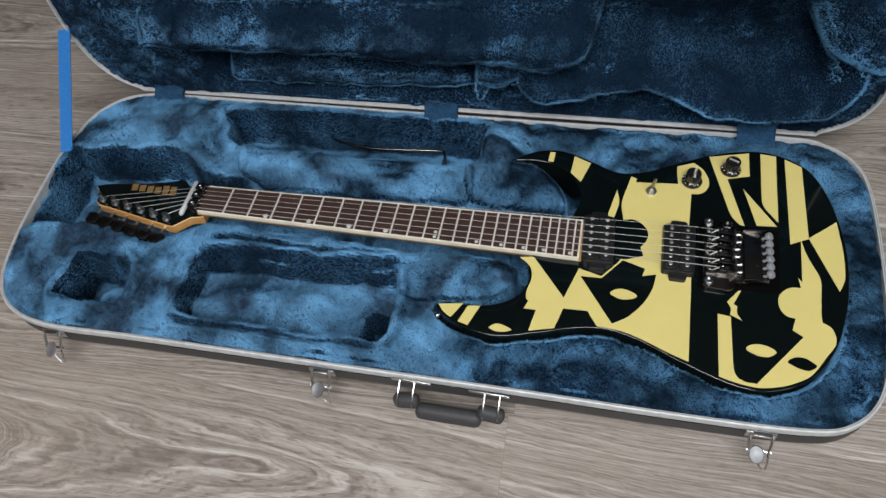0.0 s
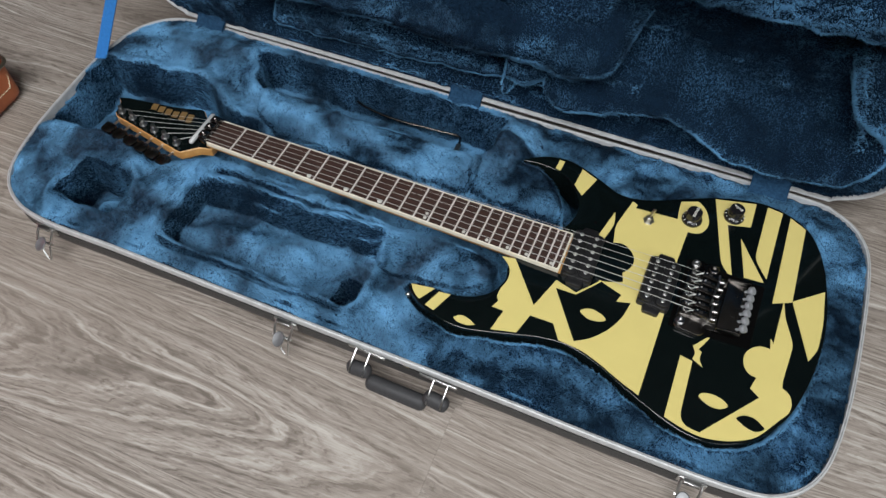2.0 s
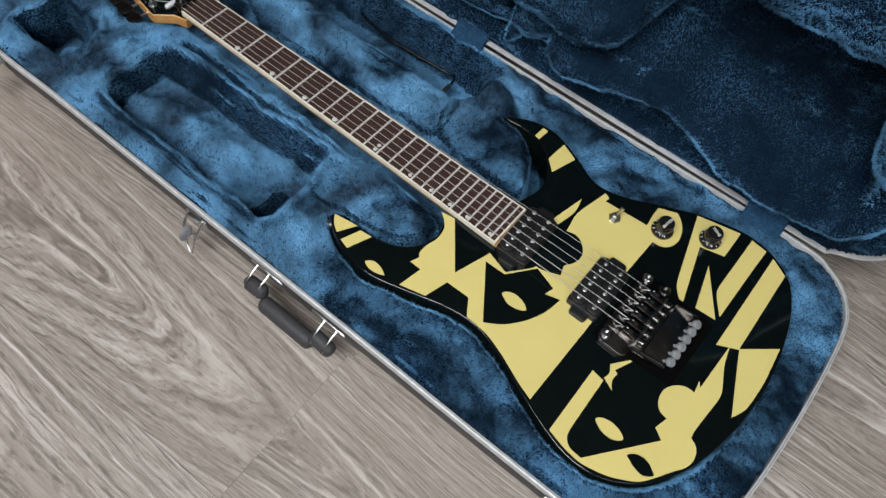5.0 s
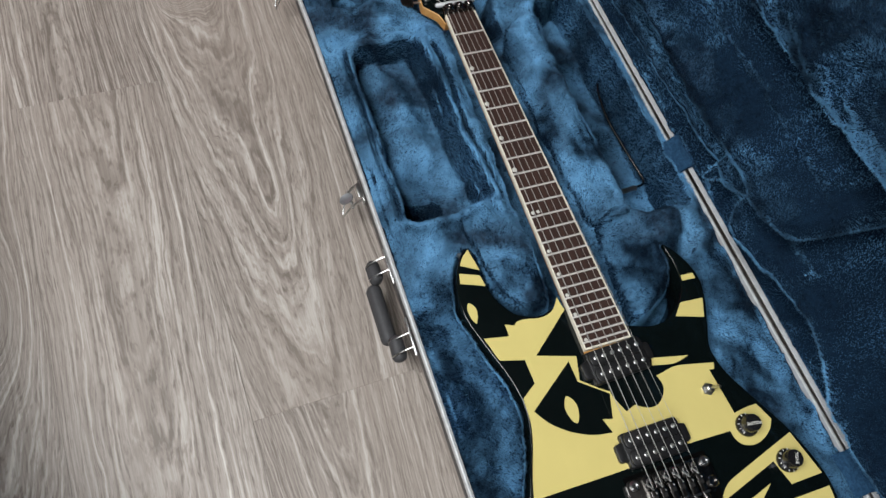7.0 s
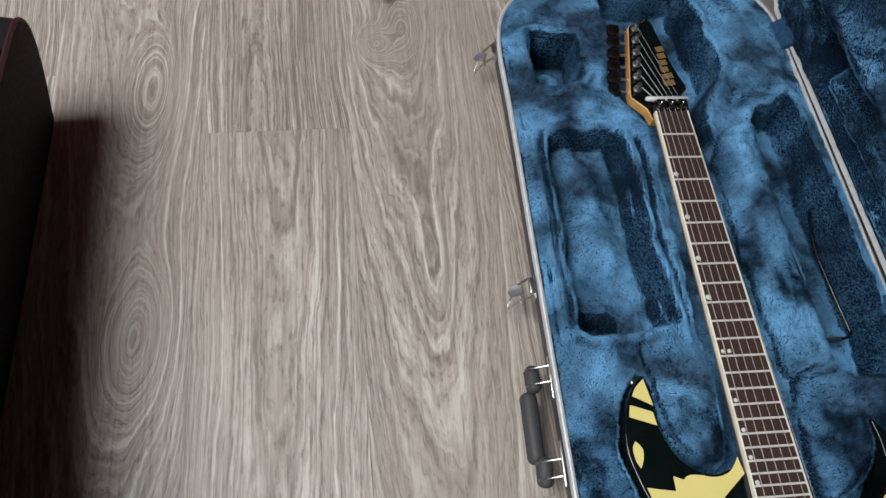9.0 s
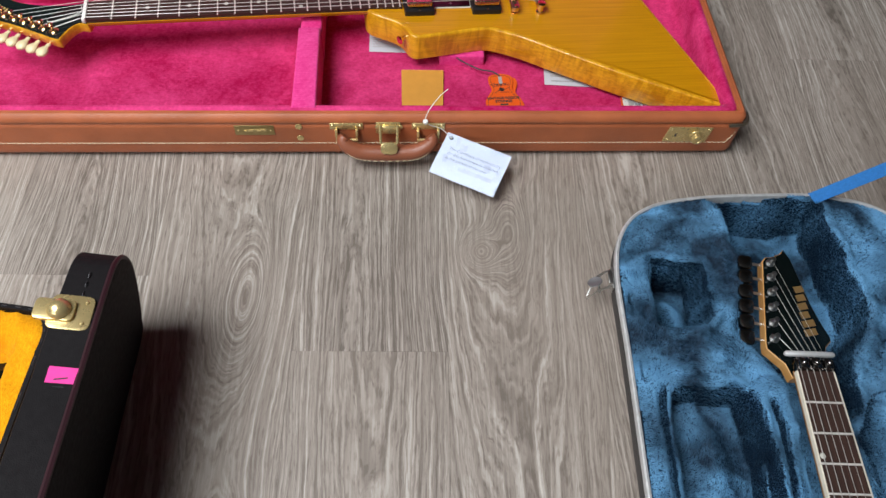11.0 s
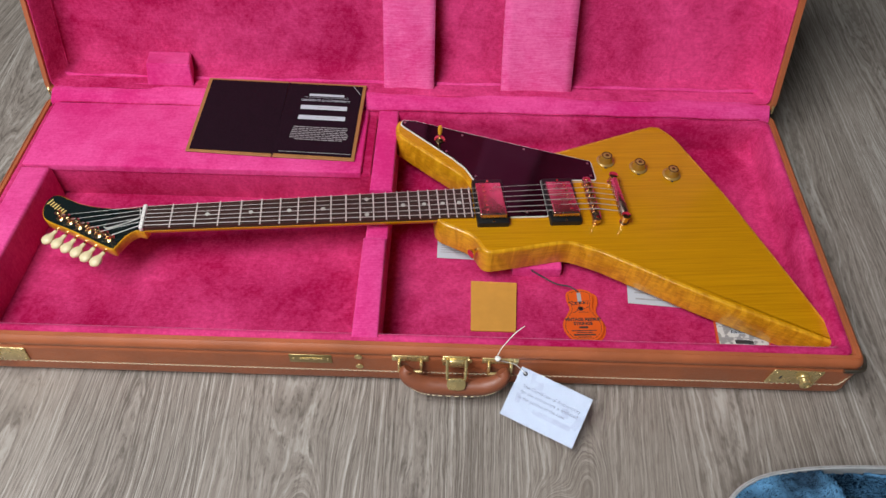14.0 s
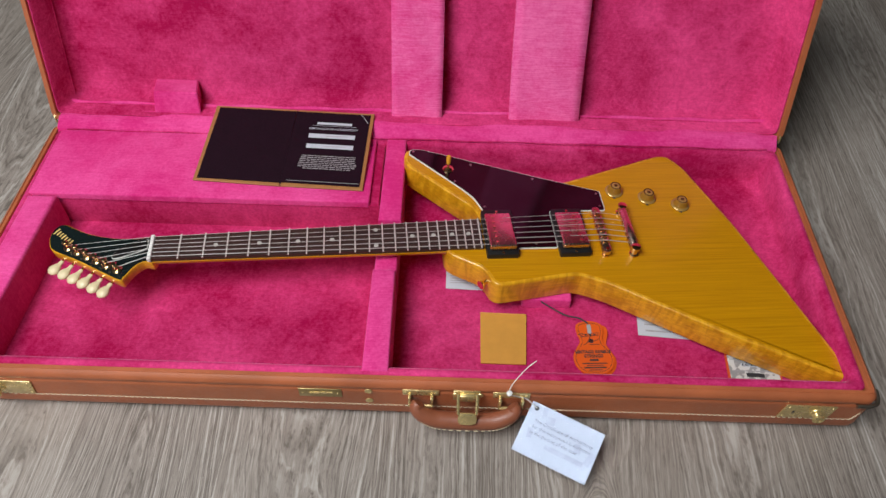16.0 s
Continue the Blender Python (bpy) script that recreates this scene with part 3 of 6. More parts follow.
def blue_lining():
    step = 0.0023
    xs, ys = np.arange(-0.262, 0.856, step), np.arange(-0.214, 0.228, step)
    gx, gy = np.meshgrid(xs, ys, indexing="ij")
    wx, wy = gx + 0.0016 * wobble(gx, gy, 0.05, 3), gy + 0.0016 * wobble(gx, gy, 0.05, 4)
    edge = -signed(gx, gy, OUTLINE)
    z = -0.002 + 0.003 * ease((edge - 0.004) / 0.03)
    # the bed rises or falls towards the guitar's body
    hug = signed(gx, gy, offset_line(ccw(BED), 0.003))
    z = z - 0.008 * ease((0.05 - hug) / 0.05) * ease((gx - 0.4) / 0.08) * ease((gy + 0.06) / 0.1)
    z = z + 0.009 * ease((0.03 - hug) / 0.03) * ease((-0.05 - gy) / 0.05)
    # soft swellings of the padding
    for cx, cy, rx, ry, up in ((0.3, -0.125, 0.03, 0.045, 0.012), (0.37, 0.155, 0.03, 0.03, 0.012), (-0.1, 0.14, 0.08, 0.05, 0.007), (-0.18, -0.12, 0.04, 0.06, 0.006), (-0.005, -0.12, 0.035, 0.06, 0.009), (-0.09, -0.085, 0.05, 0.012, 0.008)):
        z = z + up * np.exp(-((gx - cx) / rx) ** 2 - ((gy - cy) / ry) ** 2)

    def swell(poly, height, wall):
        nonlocal z
        s = signed(wx, wy, spline(poly, 4))
        z = z + height * np.sqrt(np.clip(-s / wall, 0, 1))

    swell([(0.303, -0.105), (0.294, -0.078), (0.308, -0.05), (0.36, -0.03), (0.414, -0.034), (0.434, -0.053), (0.424, -0.076), (0.388, -0.097), (0.345, -0.106)], 0.019, 0.022)
    swell([(0.352, 0.06), (0.347, 0.11), (0.355, 0.152), (0.385, 0.155), (0.425, 0.137), (0.474, 0.103), (0.489, 0.076), (0.48, 0.05), (0.407, 0.047)], 0.019, 0.022)
    swell([(0.02, 0.098), (0.04, 0.05), (0.12, 0.036), (0.3, 0.042), (0.352, 0.05), (0.356, 0.08), (0.34, 0.1), (0.2, 0.1), (0.1, 0.099)], 0.019, 0.02)
    swell([(0.02, -0.04), (0.15, -0.036), (0.298, -0.044), (0.298, -0.068), (0.15, -0.078), (0.03, -0.08)], 0.013, 0.014)

    def sink(poly, depth, wall, lip=0.0, turns=4):
        nonlocal z
        s = signed(wx, wy, spline(poly, turns) if turns else poly)
        f = ease((-s + 0.25 * wall) / wall)
        z = z * (1 - f) - depth * f + lip * np.exp(-((s - 0.008) / 0.007) ** 2)

    body = signed(0.6 * gx + 0.4 * wx, 0.6 * gy + 0.4 * wy, offset_line(ccw(BED), 0.0035))
    # the pads stop short of the body in both cutaways
    for cx, cy in ((0.438, -0.07), (0.485, 0.085)):
        body = body - 0.018 * np.exp(-((gx - cx) / 0.035) ** 2 - ((gy - cy) / 0.04) ** 2)
    f = ease((-body + 0.002) / 0.007)
    z = z * (1 - f) - 0.058 * f
    # headstock well, neck channel, two boxes in front, the long accessory pocket behind
    sink([(-0.247, -0.074), (-0.218, -0.064), (-0.165, -0.061), (-0.12, -0.057), (-0.078, -0.066), (-0.05, -0.074), (-0.02, -0.06), (0.01, -0.037), (0.05, -0.03), (0.05, 0.035), (-0.008, 0.046), (-0.038, 0.06), (-0.068, 0.081), (-0.105, 0.085), (-0.14, 0.077), (-0.18, 0.074), (-0.212, 0.067), (-0.244, 0.06)], 0.056, 0.012, 0.004)
    sink(near([(-0.01, -0.024), (0.2, -0.0275), (0.46, -0.032), (0.46, 0.034), (0.2, 0.028), (-0.01, 0.024)]), 0.045, 0.008)
    sink(round_poly([(0.03, -0.168), (0.03, -0.081), (0.14, -0.077), (0.24, -0.07), (0.297, -0.068), (0.302, -0.12), (0.3, -0.167)], 0.012), 0.027, 0.009, 0.007, 0)
    sink(round_poly([(-0.134, -0.17), (-0.138, -0.104), (-0.064, -0.103), (-0.05, -0.115), (-0.048, -0.17)], 0.008), 0.06, 0.008, 0.005, 0)
    sink([(-0.02, 0.172), (0.13, 0.186), (0.34, 0.188), (0.354, 0.155), (0.351, 0.105), (0.24, 0.104), (0.12, 0.101), (0.002, 0.108), (-0.015, 0.135)], 0.06, 0.011, 0.005)
    sink(round_poly([(0.292, 0.104), (0.35, 0.106), (0.352, 0.17), (0.298, 0.168)], 0.006), 0.062, 0.005, 0.0, 0)
    sink(round_poly([(0.255, -0.166), (0.262, -0.118), (0.301, -0.118), (0.3, -0.166)], 0.01), 0.061, 0.012, 0.0, 0)
    # folds in the roll beside the neck, rumpled floors of the boxes
    roll = ease((gx - 0.03) / 0.02) * ease((0.3 - gx) / 0.02)
    z = z - 0.018 * np.exp(-((gy + 0.08 - 0.05 * (gx - 0.05) + 0.003 * np.sin(gx * 40)) / 0.005) ** 2) * roll
    z = z - 0.013 * np.exp(-((gy + 0.06 - 0.045 * (gx - 0.05) + 0.004 * np.sin(gx * 33 + 2)) / 0.0035) ** 2) * roll
    z = z + 0.009 * np.exp(-((gy + 0.118) / 0.02) ** 2) * ease((gx - 0.05) / 0.03) * ease((0.24 - gx) / 0.04)
    z = z + 0.026 * np.exp(-((gx + 0.09) / 0.018) ** 2 - ((gy + 0.138) / 0.017) ** 2)
    z = z + 0.012 * np.exp(-((gy - 0.122) / 0.01) ** 2) * ease((gx - 0.02) / 0.03) * ease((0.28 - gx) / 0.04)
    # the groove behind the narrow strip along the front
    z = z - 0.012 * np.exp(-((gy + 0.178 - 0.01 * gx) / 0.004) ** 2) * ease((gx - 0.02) / 0.02) * ease((0.31 - gx) / 0.03)
    z = z + 0.003 * wobble(gx, gy, 0.075, 5) + 0.0016 * wobble(gx, gy, 0.03, 6) + 0.0004 * wobble(gx, gy, 0.012, 7)
    z = np.maximum(np.maximum(z, bottom_of(gx, gy) + 0.004), -0.012 - 1.7 * np.clip(edge - 0.006, 0, 1))
    z = np.where(edge < 0.012, np.minimum(z, -0.001), z)
    return xs, ys, z, edge > 0.0034


def bed_lay(x, y):
    """The way the bed's pile lies: brushed flat in most places, standing up in front of the body and in patches; in the
    accessory pocket and headstock well it stands up to add shade.
    """
    f = ease((x - 0.34 + 0.03 * wobble(x, y, 0.08, 60)) / 0.12)
    up = 0.9 * ease(x / 0.1) * ease((0.37 - x) / 0.02) * ease((y - 0.1) / 0.012)
    up = up + 0.8 * f * ease((-0.03 - y) / 0.05)
    up = up + 0.7 * ease((-0.13 - x) / 0.03) * ease((0.06 - np.abs(y)) / 0.012)
    up = np.clip(up + 0.3 * wobble(x, y, 0.1, 61) + 0.2 * wobble(x, y, 0.035, 62), 0, 1)
    return 2.2 * (1 - f) - 1.7 * f, 1.5 * (1 - f) + 0.5 * f, 0.34 + 1.8 * up


def lid_lay(x, y):
    """The lid's pile stands upright, most of all towards the hollow for the body, to add to the shade there."""
    return 1.55, 0.5, 0.45 + 1.2 * ease((x - 0.35) / 0.3) + 0.4 * wobble(x, y, 0.1, 63)


bed = blue_lining()
lining = part("plush_lining", sheet(*bed), BLUE, case, "deep blue plush with moulded recesses", angle=48)
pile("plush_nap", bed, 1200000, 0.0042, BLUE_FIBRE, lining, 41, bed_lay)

# the lid stands upright on the hinge line
LID_LEAN = 0.0
HINGE_A, HINGE_B = Vector((-0.15, 0.1965)), Vector((0.75, 0.2215))
along = (HINGE_B - HINGE_A).normalized()
away = Vector((-along.y, along.x))
lid_line = [((Vector(p) - HINGE_A).dot(along), -(Vector(p) - HINGE_A).dot(away)) for p in OUTLINE]
lid_line = ccw([(x, y if y > 0.004 else 0.0) for x, y in lid_line])
# columns: along the hinge, up, and towards the viewer
lid_local = Matrix(((along.x, 0, -away.x, HINGE_A.x + 0.002 * away.x), (along.y, 0, -away.y, HINGE_A.y + 0.002 * away.y), (0, 1, 0, 0.0025), (0, 0, 0, 1)))
lid_local = lid_local @ pose(0, 0, 0, LID_LEAN, 0, 0)
LID_AT = BLUE_AT @ lid_local
lid = part("lid", loft(shell_loops(lid_line, lambda x, y: -0.102), cap_last=True), SHELL, case, "upright open lid in black moulded plastic", at=lid_local)
part("lid_rim", loft(rim_loops(lid_line, 0.36, 0.3)), ALUMINIUM, lid, "silver aluminium valance", angle=35)


def lid_lining():
    step = 0.0032
    xs, ys = np.arange(-0.12, 1.02, step), np.arange(-0.01, 0.43, step)
    gx, gy = np.meshgrid(xs, ys, indexing="ij")
    wx, wy = gx + 0.0025 * wobble(gx, gy, 0.05, 13), gy + 0.0025 * wobble(gx, gy, 0.05, 14)
    edge = -signed(gx, gy, lid_line)
    z = -0.003 + 0.003 * ease((edge - 0.006) / 0.02)

    def sink(poly, depth, wall):
        nonlocal z
        s = signed(wx, wy, spline(poly, 4))
        f = ease((-s + 0.3 * wall) / wall)
        z = z * (1 - f) - depth * f

    def swell(poly, height, wall):
        nonlocal z
        s = signed(wx, wy, spline(poly, 4))
        z = z + height * np.sqrt(np.clip(-s / wall, 0, 1))

    # hollow for the guitar's body, the shelf below it, the pocket beside the neck
    sink([(0.56, 0.23), (0.6, 0.19), (0.64, 0.15), (0.63, 0.112), (0.7, 0.105), (0.745, 0.09), (0.815, 0.066), (0.885, 0.07), (0.925, 0.1), (0.9, 0.15), (0.905, 0.2), (0.92, 0.237), (0.75, 0.236), (0.65, 0.235)], 0.096, 0.014)
    sink([(0.5, 0.055), (0.55, 0.055), (0.593, 0.045), (0.651, 0.065), (0.7, 0.078), (0.736, 0.067), (0.775, 0.046), (0.826, 0.034), (0.87, 0.03), (0.85, 0.016), (0.7, 0.012), (0.52, 0.012)], 0.022, 0.016)
    sink([(0.09, 0.1), (0.2, 0.1), (0.302, 0.101), (0.445, 0.097), (0.488, 0.092), (0.49, 0.06), (0.48, 0.02), (0.3, 0.012), (0.11, 0.012)], 0.055, 0.012)
    swell([(0.13, 0.062), (0.295, 0.071), (0.478, 0.068), (0.484, 0.028), (0.3, 0.014), (0.12, 0.012)], 0.046, 0.02)
    sink([(0.09, 0.178), (0.3, 0.182), (0.56, 0.186), (0.62, 0.2), (0.6, 0.225), (0.3, 0.228), (0.05, 0.22)], 0.06, 0.016)
    # rolls and pads
    swell([(0.02, 0.108), (0.098, 0.101), (0.3, 0.105), (0.445, 0.098), (0.511, 0.104), (0.577, 0.097), (0.626, 0.113), (0.642, 0.141), (0.617, 0.163), (0.569, 0.172), (0.453, 0.172), (0.25, 0.168), (0.09, 0.163), (0.03, 0.15)], 0.042, 0.03)
    swell([(0.488, 0.091), (0.533, 0.101), (0.551, 0.085), (0.545, 0.071), (0.517, 0.06), (0.49, 0.066)], 0.018, 0.016)
    swell([(0.547, 0.071), (0.57, 0.088), (0.635, 0.09), (0.69, 0.109), (0.717, 0.111), (0.75, 0.09), (0.813, 0.068), (0.887, 0.07), (0.93, 0.1), (0.95, 0.13), (0.962, 0.1), (0.94, 0.06), (0.9, 0.042), (0.826, 0.036), (0.775, 0.047), (0.736, 0.068), (0.7, 0.079), (0.651, 0.066), (0.593, 0.047), (0.556, 0.058)], 0.036, 0.018)
    swell([(0.9, 0.168), (0.915, 0.14), (0.953, 0.121), (0.985, 0.13), (1.0, 0.2), (0.97, 0.24), (0.92, 0.22)], 0.03, 0.026)
    swell([(0.4, 0.245), (0.6, 0.24), (0.76, 0.242), (0.9, 0.25), (0.95, 0.3), (0.88, 0.36), (0.6, 0.37), (0.42, 0.34)], 0.02, 0.04)
    z = z + 0.0022 * wobble(gx, gy, 0.07, 15) + 0.0014 * wobble(gx, gy, 0.03, 16) + 0.0006 * wobble(gx, gy, 0.012, 17)
    z = np.where(edge < 0.012, np.clip(z, -0.0025, -0.0005), z)
    return xs, ys, np.maximum(z, -0.098), edge > 0.003


bed = lid_lining()
lining = part("lid_lining", sheet(*bed), BLUE, lid, "deep blue plush with moulded pads", angle=48)
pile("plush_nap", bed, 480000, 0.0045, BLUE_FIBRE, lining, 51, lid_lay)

# cloth hinge tabs across the gap
for hx in (-0.139, 0.285, 0.71):
    hy = HINGE_A.y + (hx - HINGE_A.x) * along.y / along.x
    bm = bmesh.new()
    prof = [(-0.016, -0.002), (-0.011, 0.005), (-0.005, 0.0075), (0.0005, 0.01), (0.002, 0.016)]
    rows = [[bm.verts.new((s * 0.024 * (1 + 0.06 * math.sin(3 * k)), p[0], p[1] + 0.002 * math.cos(4 * s + k))) for s in np.linspace(-1, 1, 9)] for k, p in enumerate(prof)]
    for a, b in zip(rows, rows[1:]):
        for k in range(8):
            bm.faces.new((a[k], a[k + 1], b[k + 1], b[k]))
    bm.normal_update()
    bmesh.ops.solidify(bm, geom=bm.faces[:], thickness=0.004)
    part("hinge_tab", bm, TAB_BLUE, case, "blue plush hinge tab", at=pose(hx, hy, 0.0, 0, 0, 2.5))

# lid stay strap
strap_a = BLUE_AT @ Vector((-0.25, 0.064, 0.0))
strap_b = LID_AT @ Vector((-0.112, 0.112, 0.0))
inv = BLUE_AT.inverted()
bm = bmesh.new()
n, prev = 130, None
for i in range(n + 1):
    t = i / n
    p = strap_a.lerp(strap_b, t)
    side = Vector((0.0078, 0.0037, 0.0))
    p = p + Vector((0.0008, -0.0021, 0.0)) * (i % 2)
    pair = [bm.verts.new(inv @ (p - side)), bm.verts.new(inv @ (p + side))]
    if prev:
        bm.faces.new((prev[0], prev[1], pair[1], pair[0]))
    prev = pair
bm.normal_update()
bmesh.ops.solidify(bm, geom=bm.faces[:], thickness=0.0018)
bmesh.ops.recalc_face_normals(bm, faces=bm.faces[:])
part("stay_strap", bm, STRAP, case, "bright blue ribbed webbing strap", smooth=False)

# draw latches hanging open on the front
latch = None
for lx, ly in ((-0.117, -0.2125), (0.233, -0.2055), (0.712, -0.1955)):
    at = pose(lx, ly, 0.0, 0, 0, 1.0)
    if latch is None:
        latch = part("latch", rbox(0.03, 0.0022, 0.013, 0.0008, at=pose(0, -0.0012, -0.011)), CHROME, case, "nickel draw latch hanging open", at=at)
        part("catch_plate", rbox(0.018, 0.0065, 0.003, 0.001, at=pose(0, -0.0035, -0.0045)), CHROME, latch)
        for s in (-1, 1):
            part("side_arm", tube(spline([(s * 0.0105, -0.002, -0.006), (s * 0.011, -0.009, -0.013), (s * 0.0095, -0.015, -0.022)], 4, False), 0.0016, 8), CHROME, latch)
            part("hook_wire", tube(spline([(s * 0.006 + 0.003, -0.015, -0.021), (s * 0.0055 + 0.005, -0.022, -0.032), (s * 0.002 + 0.0085, -0.026, -0.041)], 4, False), 0.0011, 6), CHROME, latch)
        part("lever", lathe([(0.0, -0.0012), (0.0068, -0.001), (0.0076, 0.0), (0.0068, 0.0012), (0.003, 0.0004), (0.0, 0.0004)], 22), LATCH_GREY, latch, "rounded nickel lever", at=pose(-0.0025, -0.019, -0.0215, 24, -8, 0) @ Matrix.Diagonal((1.0, 1.25, 1, 1)))
        part("pivot_pin", tube([(-0.0125, -0.0145, -0.022), (0.0125, -0.0145, -0.022)], 0.0018), CHROME, latch)
    else:
        o = again(latch, at, case)
        for c in latch.children:
            again(c, c.matrix_basis, o)

# carrying handle hanging down
handle = part("handle", rbox(0.076, 0.017, 0.019, 0.0075, 4, at=pose(0.384, -0.2235, -0.034, -20, 0, 0.6)), RUBBER, case, "black moulded carrying handle hanging down")
for hx, s in ((0.335, -1), (0.432, 1)):
    part("handle_end", rbox(0.031, 0.0155, 0.018, 0.007, 4, at=pose(hx, -0.2185, -0.024, -20, s * 12, 0)), RUBBER, handle)
    part("bracket", rbox(0.046, 0.0022, 0.005, 0.001, at=pose(hx - s * 0.004, -0.2035, -0.005)), CHROME, handle, "nickel bracket")
    for k in (-1, 1):
        part("loop", tube(spline([(hx + k * 0.0085, -0.204, -0.004), (hx + k * 0.0085, -0.213, -0.0085), (hx + k * 0.0085, -0.2205, -0.0135), (hx + k * 0.0085, -0.227, -0.022)], 3, False), 0.0009, 6), CHROME, handle)
part("rivet", lathe([(0.0042, 0), (0.004, 0.0012), (0.002, 0.0018), (0, 0.0019)], 16, at=pose(0.385, -0.1965, -0.02, 90, 0, 0)), BRASS, case)

# ---- black and yellow guitar lying in the blue case ----
TOP = 0.0155
guitar = thing("electric_guitar", GUITAR_AT, "black solid-body electric guitar with pale yellow geometric shapes", "electric guitar")
part("body", prism(BODY, TOP - 0.042, TOP, 0.004, 3, True), BLACK_PAINT, guitar, "glossy black double-cutaway body")


def mm(points):
    return [(x / 1000, y / 1000) for x, y in points]


def soften(points, sharp=50.0, rounds=3):
    """Round the gentle bends of an outline and keep its sharp corners."""
    p = [Vector(q) for q in points]
    for _ in range(rounds):
        out = []
        for i, b in enumerate(p):
            a, c = p[i - 1], p[(i + 1) % len(p)]
            bend = math.degrees(math.acos(max(-1.0, min(1.0, (b - a).normalized().dot((c - b).normalized())))))
            if bend > sharp:
                out.append(b)
            else:
                out += [b.lerp(a, min(0.25, 0.005 / (b - a).length)), b.lerp(c, min(0.25, 0.005 / (c - b).length))]
        p = out
    return [tuple(q) for q in p]


YELLOW = (
    [(343, -112), (359, -109), (371, -107), (360, -127), (351, -122)],
    [(377, -109), (391, -107), (381, -134), (369, -131)],
    [(405, -133), (408, -129), (414, -126), (424, -128), (431, -132), (424, -136), (411, -137)],
    [(426, -33), (442, -30), (483, -81), (496, -38), (522, -45), (544, -18), (542, 42), (537, 66), (547, 112), (554, 109), (553, 103), (605, 108), (603, 124), (603, 137), (623, 146), (633, 139), (640, 127), (643, 114), (639, 101), (631, 95), (621, 94), (619, 40), (623, -33), (622, -139), (603, -133), (572, -120), (549, -113), (523, -112), (511, -94), (484, -95), (477, -122), (449, -130), (454, -102), (440, -102), (444, -92), (440, -88), (440, -76), (444, -62), (442, -48), (436, -40)],
    [(531, 87), (536, 68), (530, 41), (522, 44)],
    [(441, 139), (448, 139), (447, 122), (440, 123)],
    [(473, 136), (495, 127), (485, 94), (471, 107)],
    [(642, 159), (691, 172), (691, 133), (664, 125), (685, 47), (668, 64)],
    [(683, 111), (720, 58), (697, 56)],
    [(705, 173), (724, 171), (723, 135), (722, 64), (704, 88)],
    [(734, 168), (754, 157), (755, 45), (734, 34)],
    [(755, 46), (788, 75), (792, 30), (791, -7), (783, -24)],
    [(652, -74), (666, -76), (668, -145), (677, -153), (691, -153), (741, -89), (730, -82), (734, -67), (725, -66), (718, -58), (716, -44), (722, -33), (732, -26), (742, -26), (740, -12), (744, -18), (746, 43), (751, 20), (765, -10), (761, -60), (762, -68), (771, -72), (775, -84), (773, -95), (765, -106), (752, -127), (743, -138), (720, -151), (694, -158), (672, -156), (653, -151)],
    [(681, -32), (662, -57), (667, -65), (665, -73), (678, -79), (672, -71), (673, -61), (669, -59)],
)
for shape in YELLOW:
    part("painted_shape", prism(soften(mm(shape)), TOP - 0.0002, TOP + 0.0004), YELLOW_PAINT, guitar, "pale yellow painted shape", smooth=False)
MASKS = ([(499, -49), (523, -48), (545, -19), (571, -27), (568, -38), (584, -33), (581, -54), (571, -76), (556, -95), (539, -106)], [(522, 31), (543, 41), (555, 44), (567, 36), (573, 25), (571, 13), (564, 3), (568, -9), (545, -19), (513, -11)])
for shape in MASKS:
    part("painted_shape", prism(soften(mm(shape)), TOP, TOP + 0.0008), BLACK_PAINT, guitar, "black painted shape", smooth=False)
for shape, mat, tone in (([(534, -67), (538, -62), (546, -59), (557, -61), (564, -66), (558, -71), (547, -73), (540, -71)], YELLOW_PAINT, "pale yellow painted leaf shape"),
                         ([(681, -113), (686, -108), (696, -106), (706, -108), (712, -113), (705, -119), (695, -120), (686, -117)], YELLOW_PAINT, "pale yellow painted leaf shape"),
                         ([(723, -122), (730, -116), (740, -115), (748, -119), (752, -123), (744, -129), (734, -128), (727, -125)], BLACK_PAINT, "black painted leaf shape")):
    part("painted_shape", prism(spline(mm(shape), 4), TOP, TOP + 0.0012), mat, guitar, tone, smooth=False)

# neck, fingerboard, frets
SCALE, FB_END = 0.648, 0.492
Z_NUT, Z_END = 0.0085, 0.0225


def board_z(x):
    return Z_NUT + (Z_END - Z_NUT) * x / FB_END


def half(x, a=0.0215, b=0.0285):
    return a + (b - a) * x / FB_END


def strip(x0, x1, y0, y1, dz0, dz1, zf):
    """A bar across or along the fingerboard that follows its slope."""
    bm = bmesh.new()
    v = [bm.verts.new((x, y, zf(x) + dz)) for x, ya, yb in ((x0, *y0), (x1, *y1)) for dz in (dz0, dz1) for y in (ya, yb)]
    for f in ((0, 1, 3, 2), (4, 6, 7, 5), (0, 4, 5, 1), (2, 3, 7, 6), (0, 2, 6, 4), (1, 5, 7, 3)):
        bm.faces.new([v[k] for k in f])
    bmesh.ops.recalc_face_normals(bm, faces=bm.faces[:])
    return bm


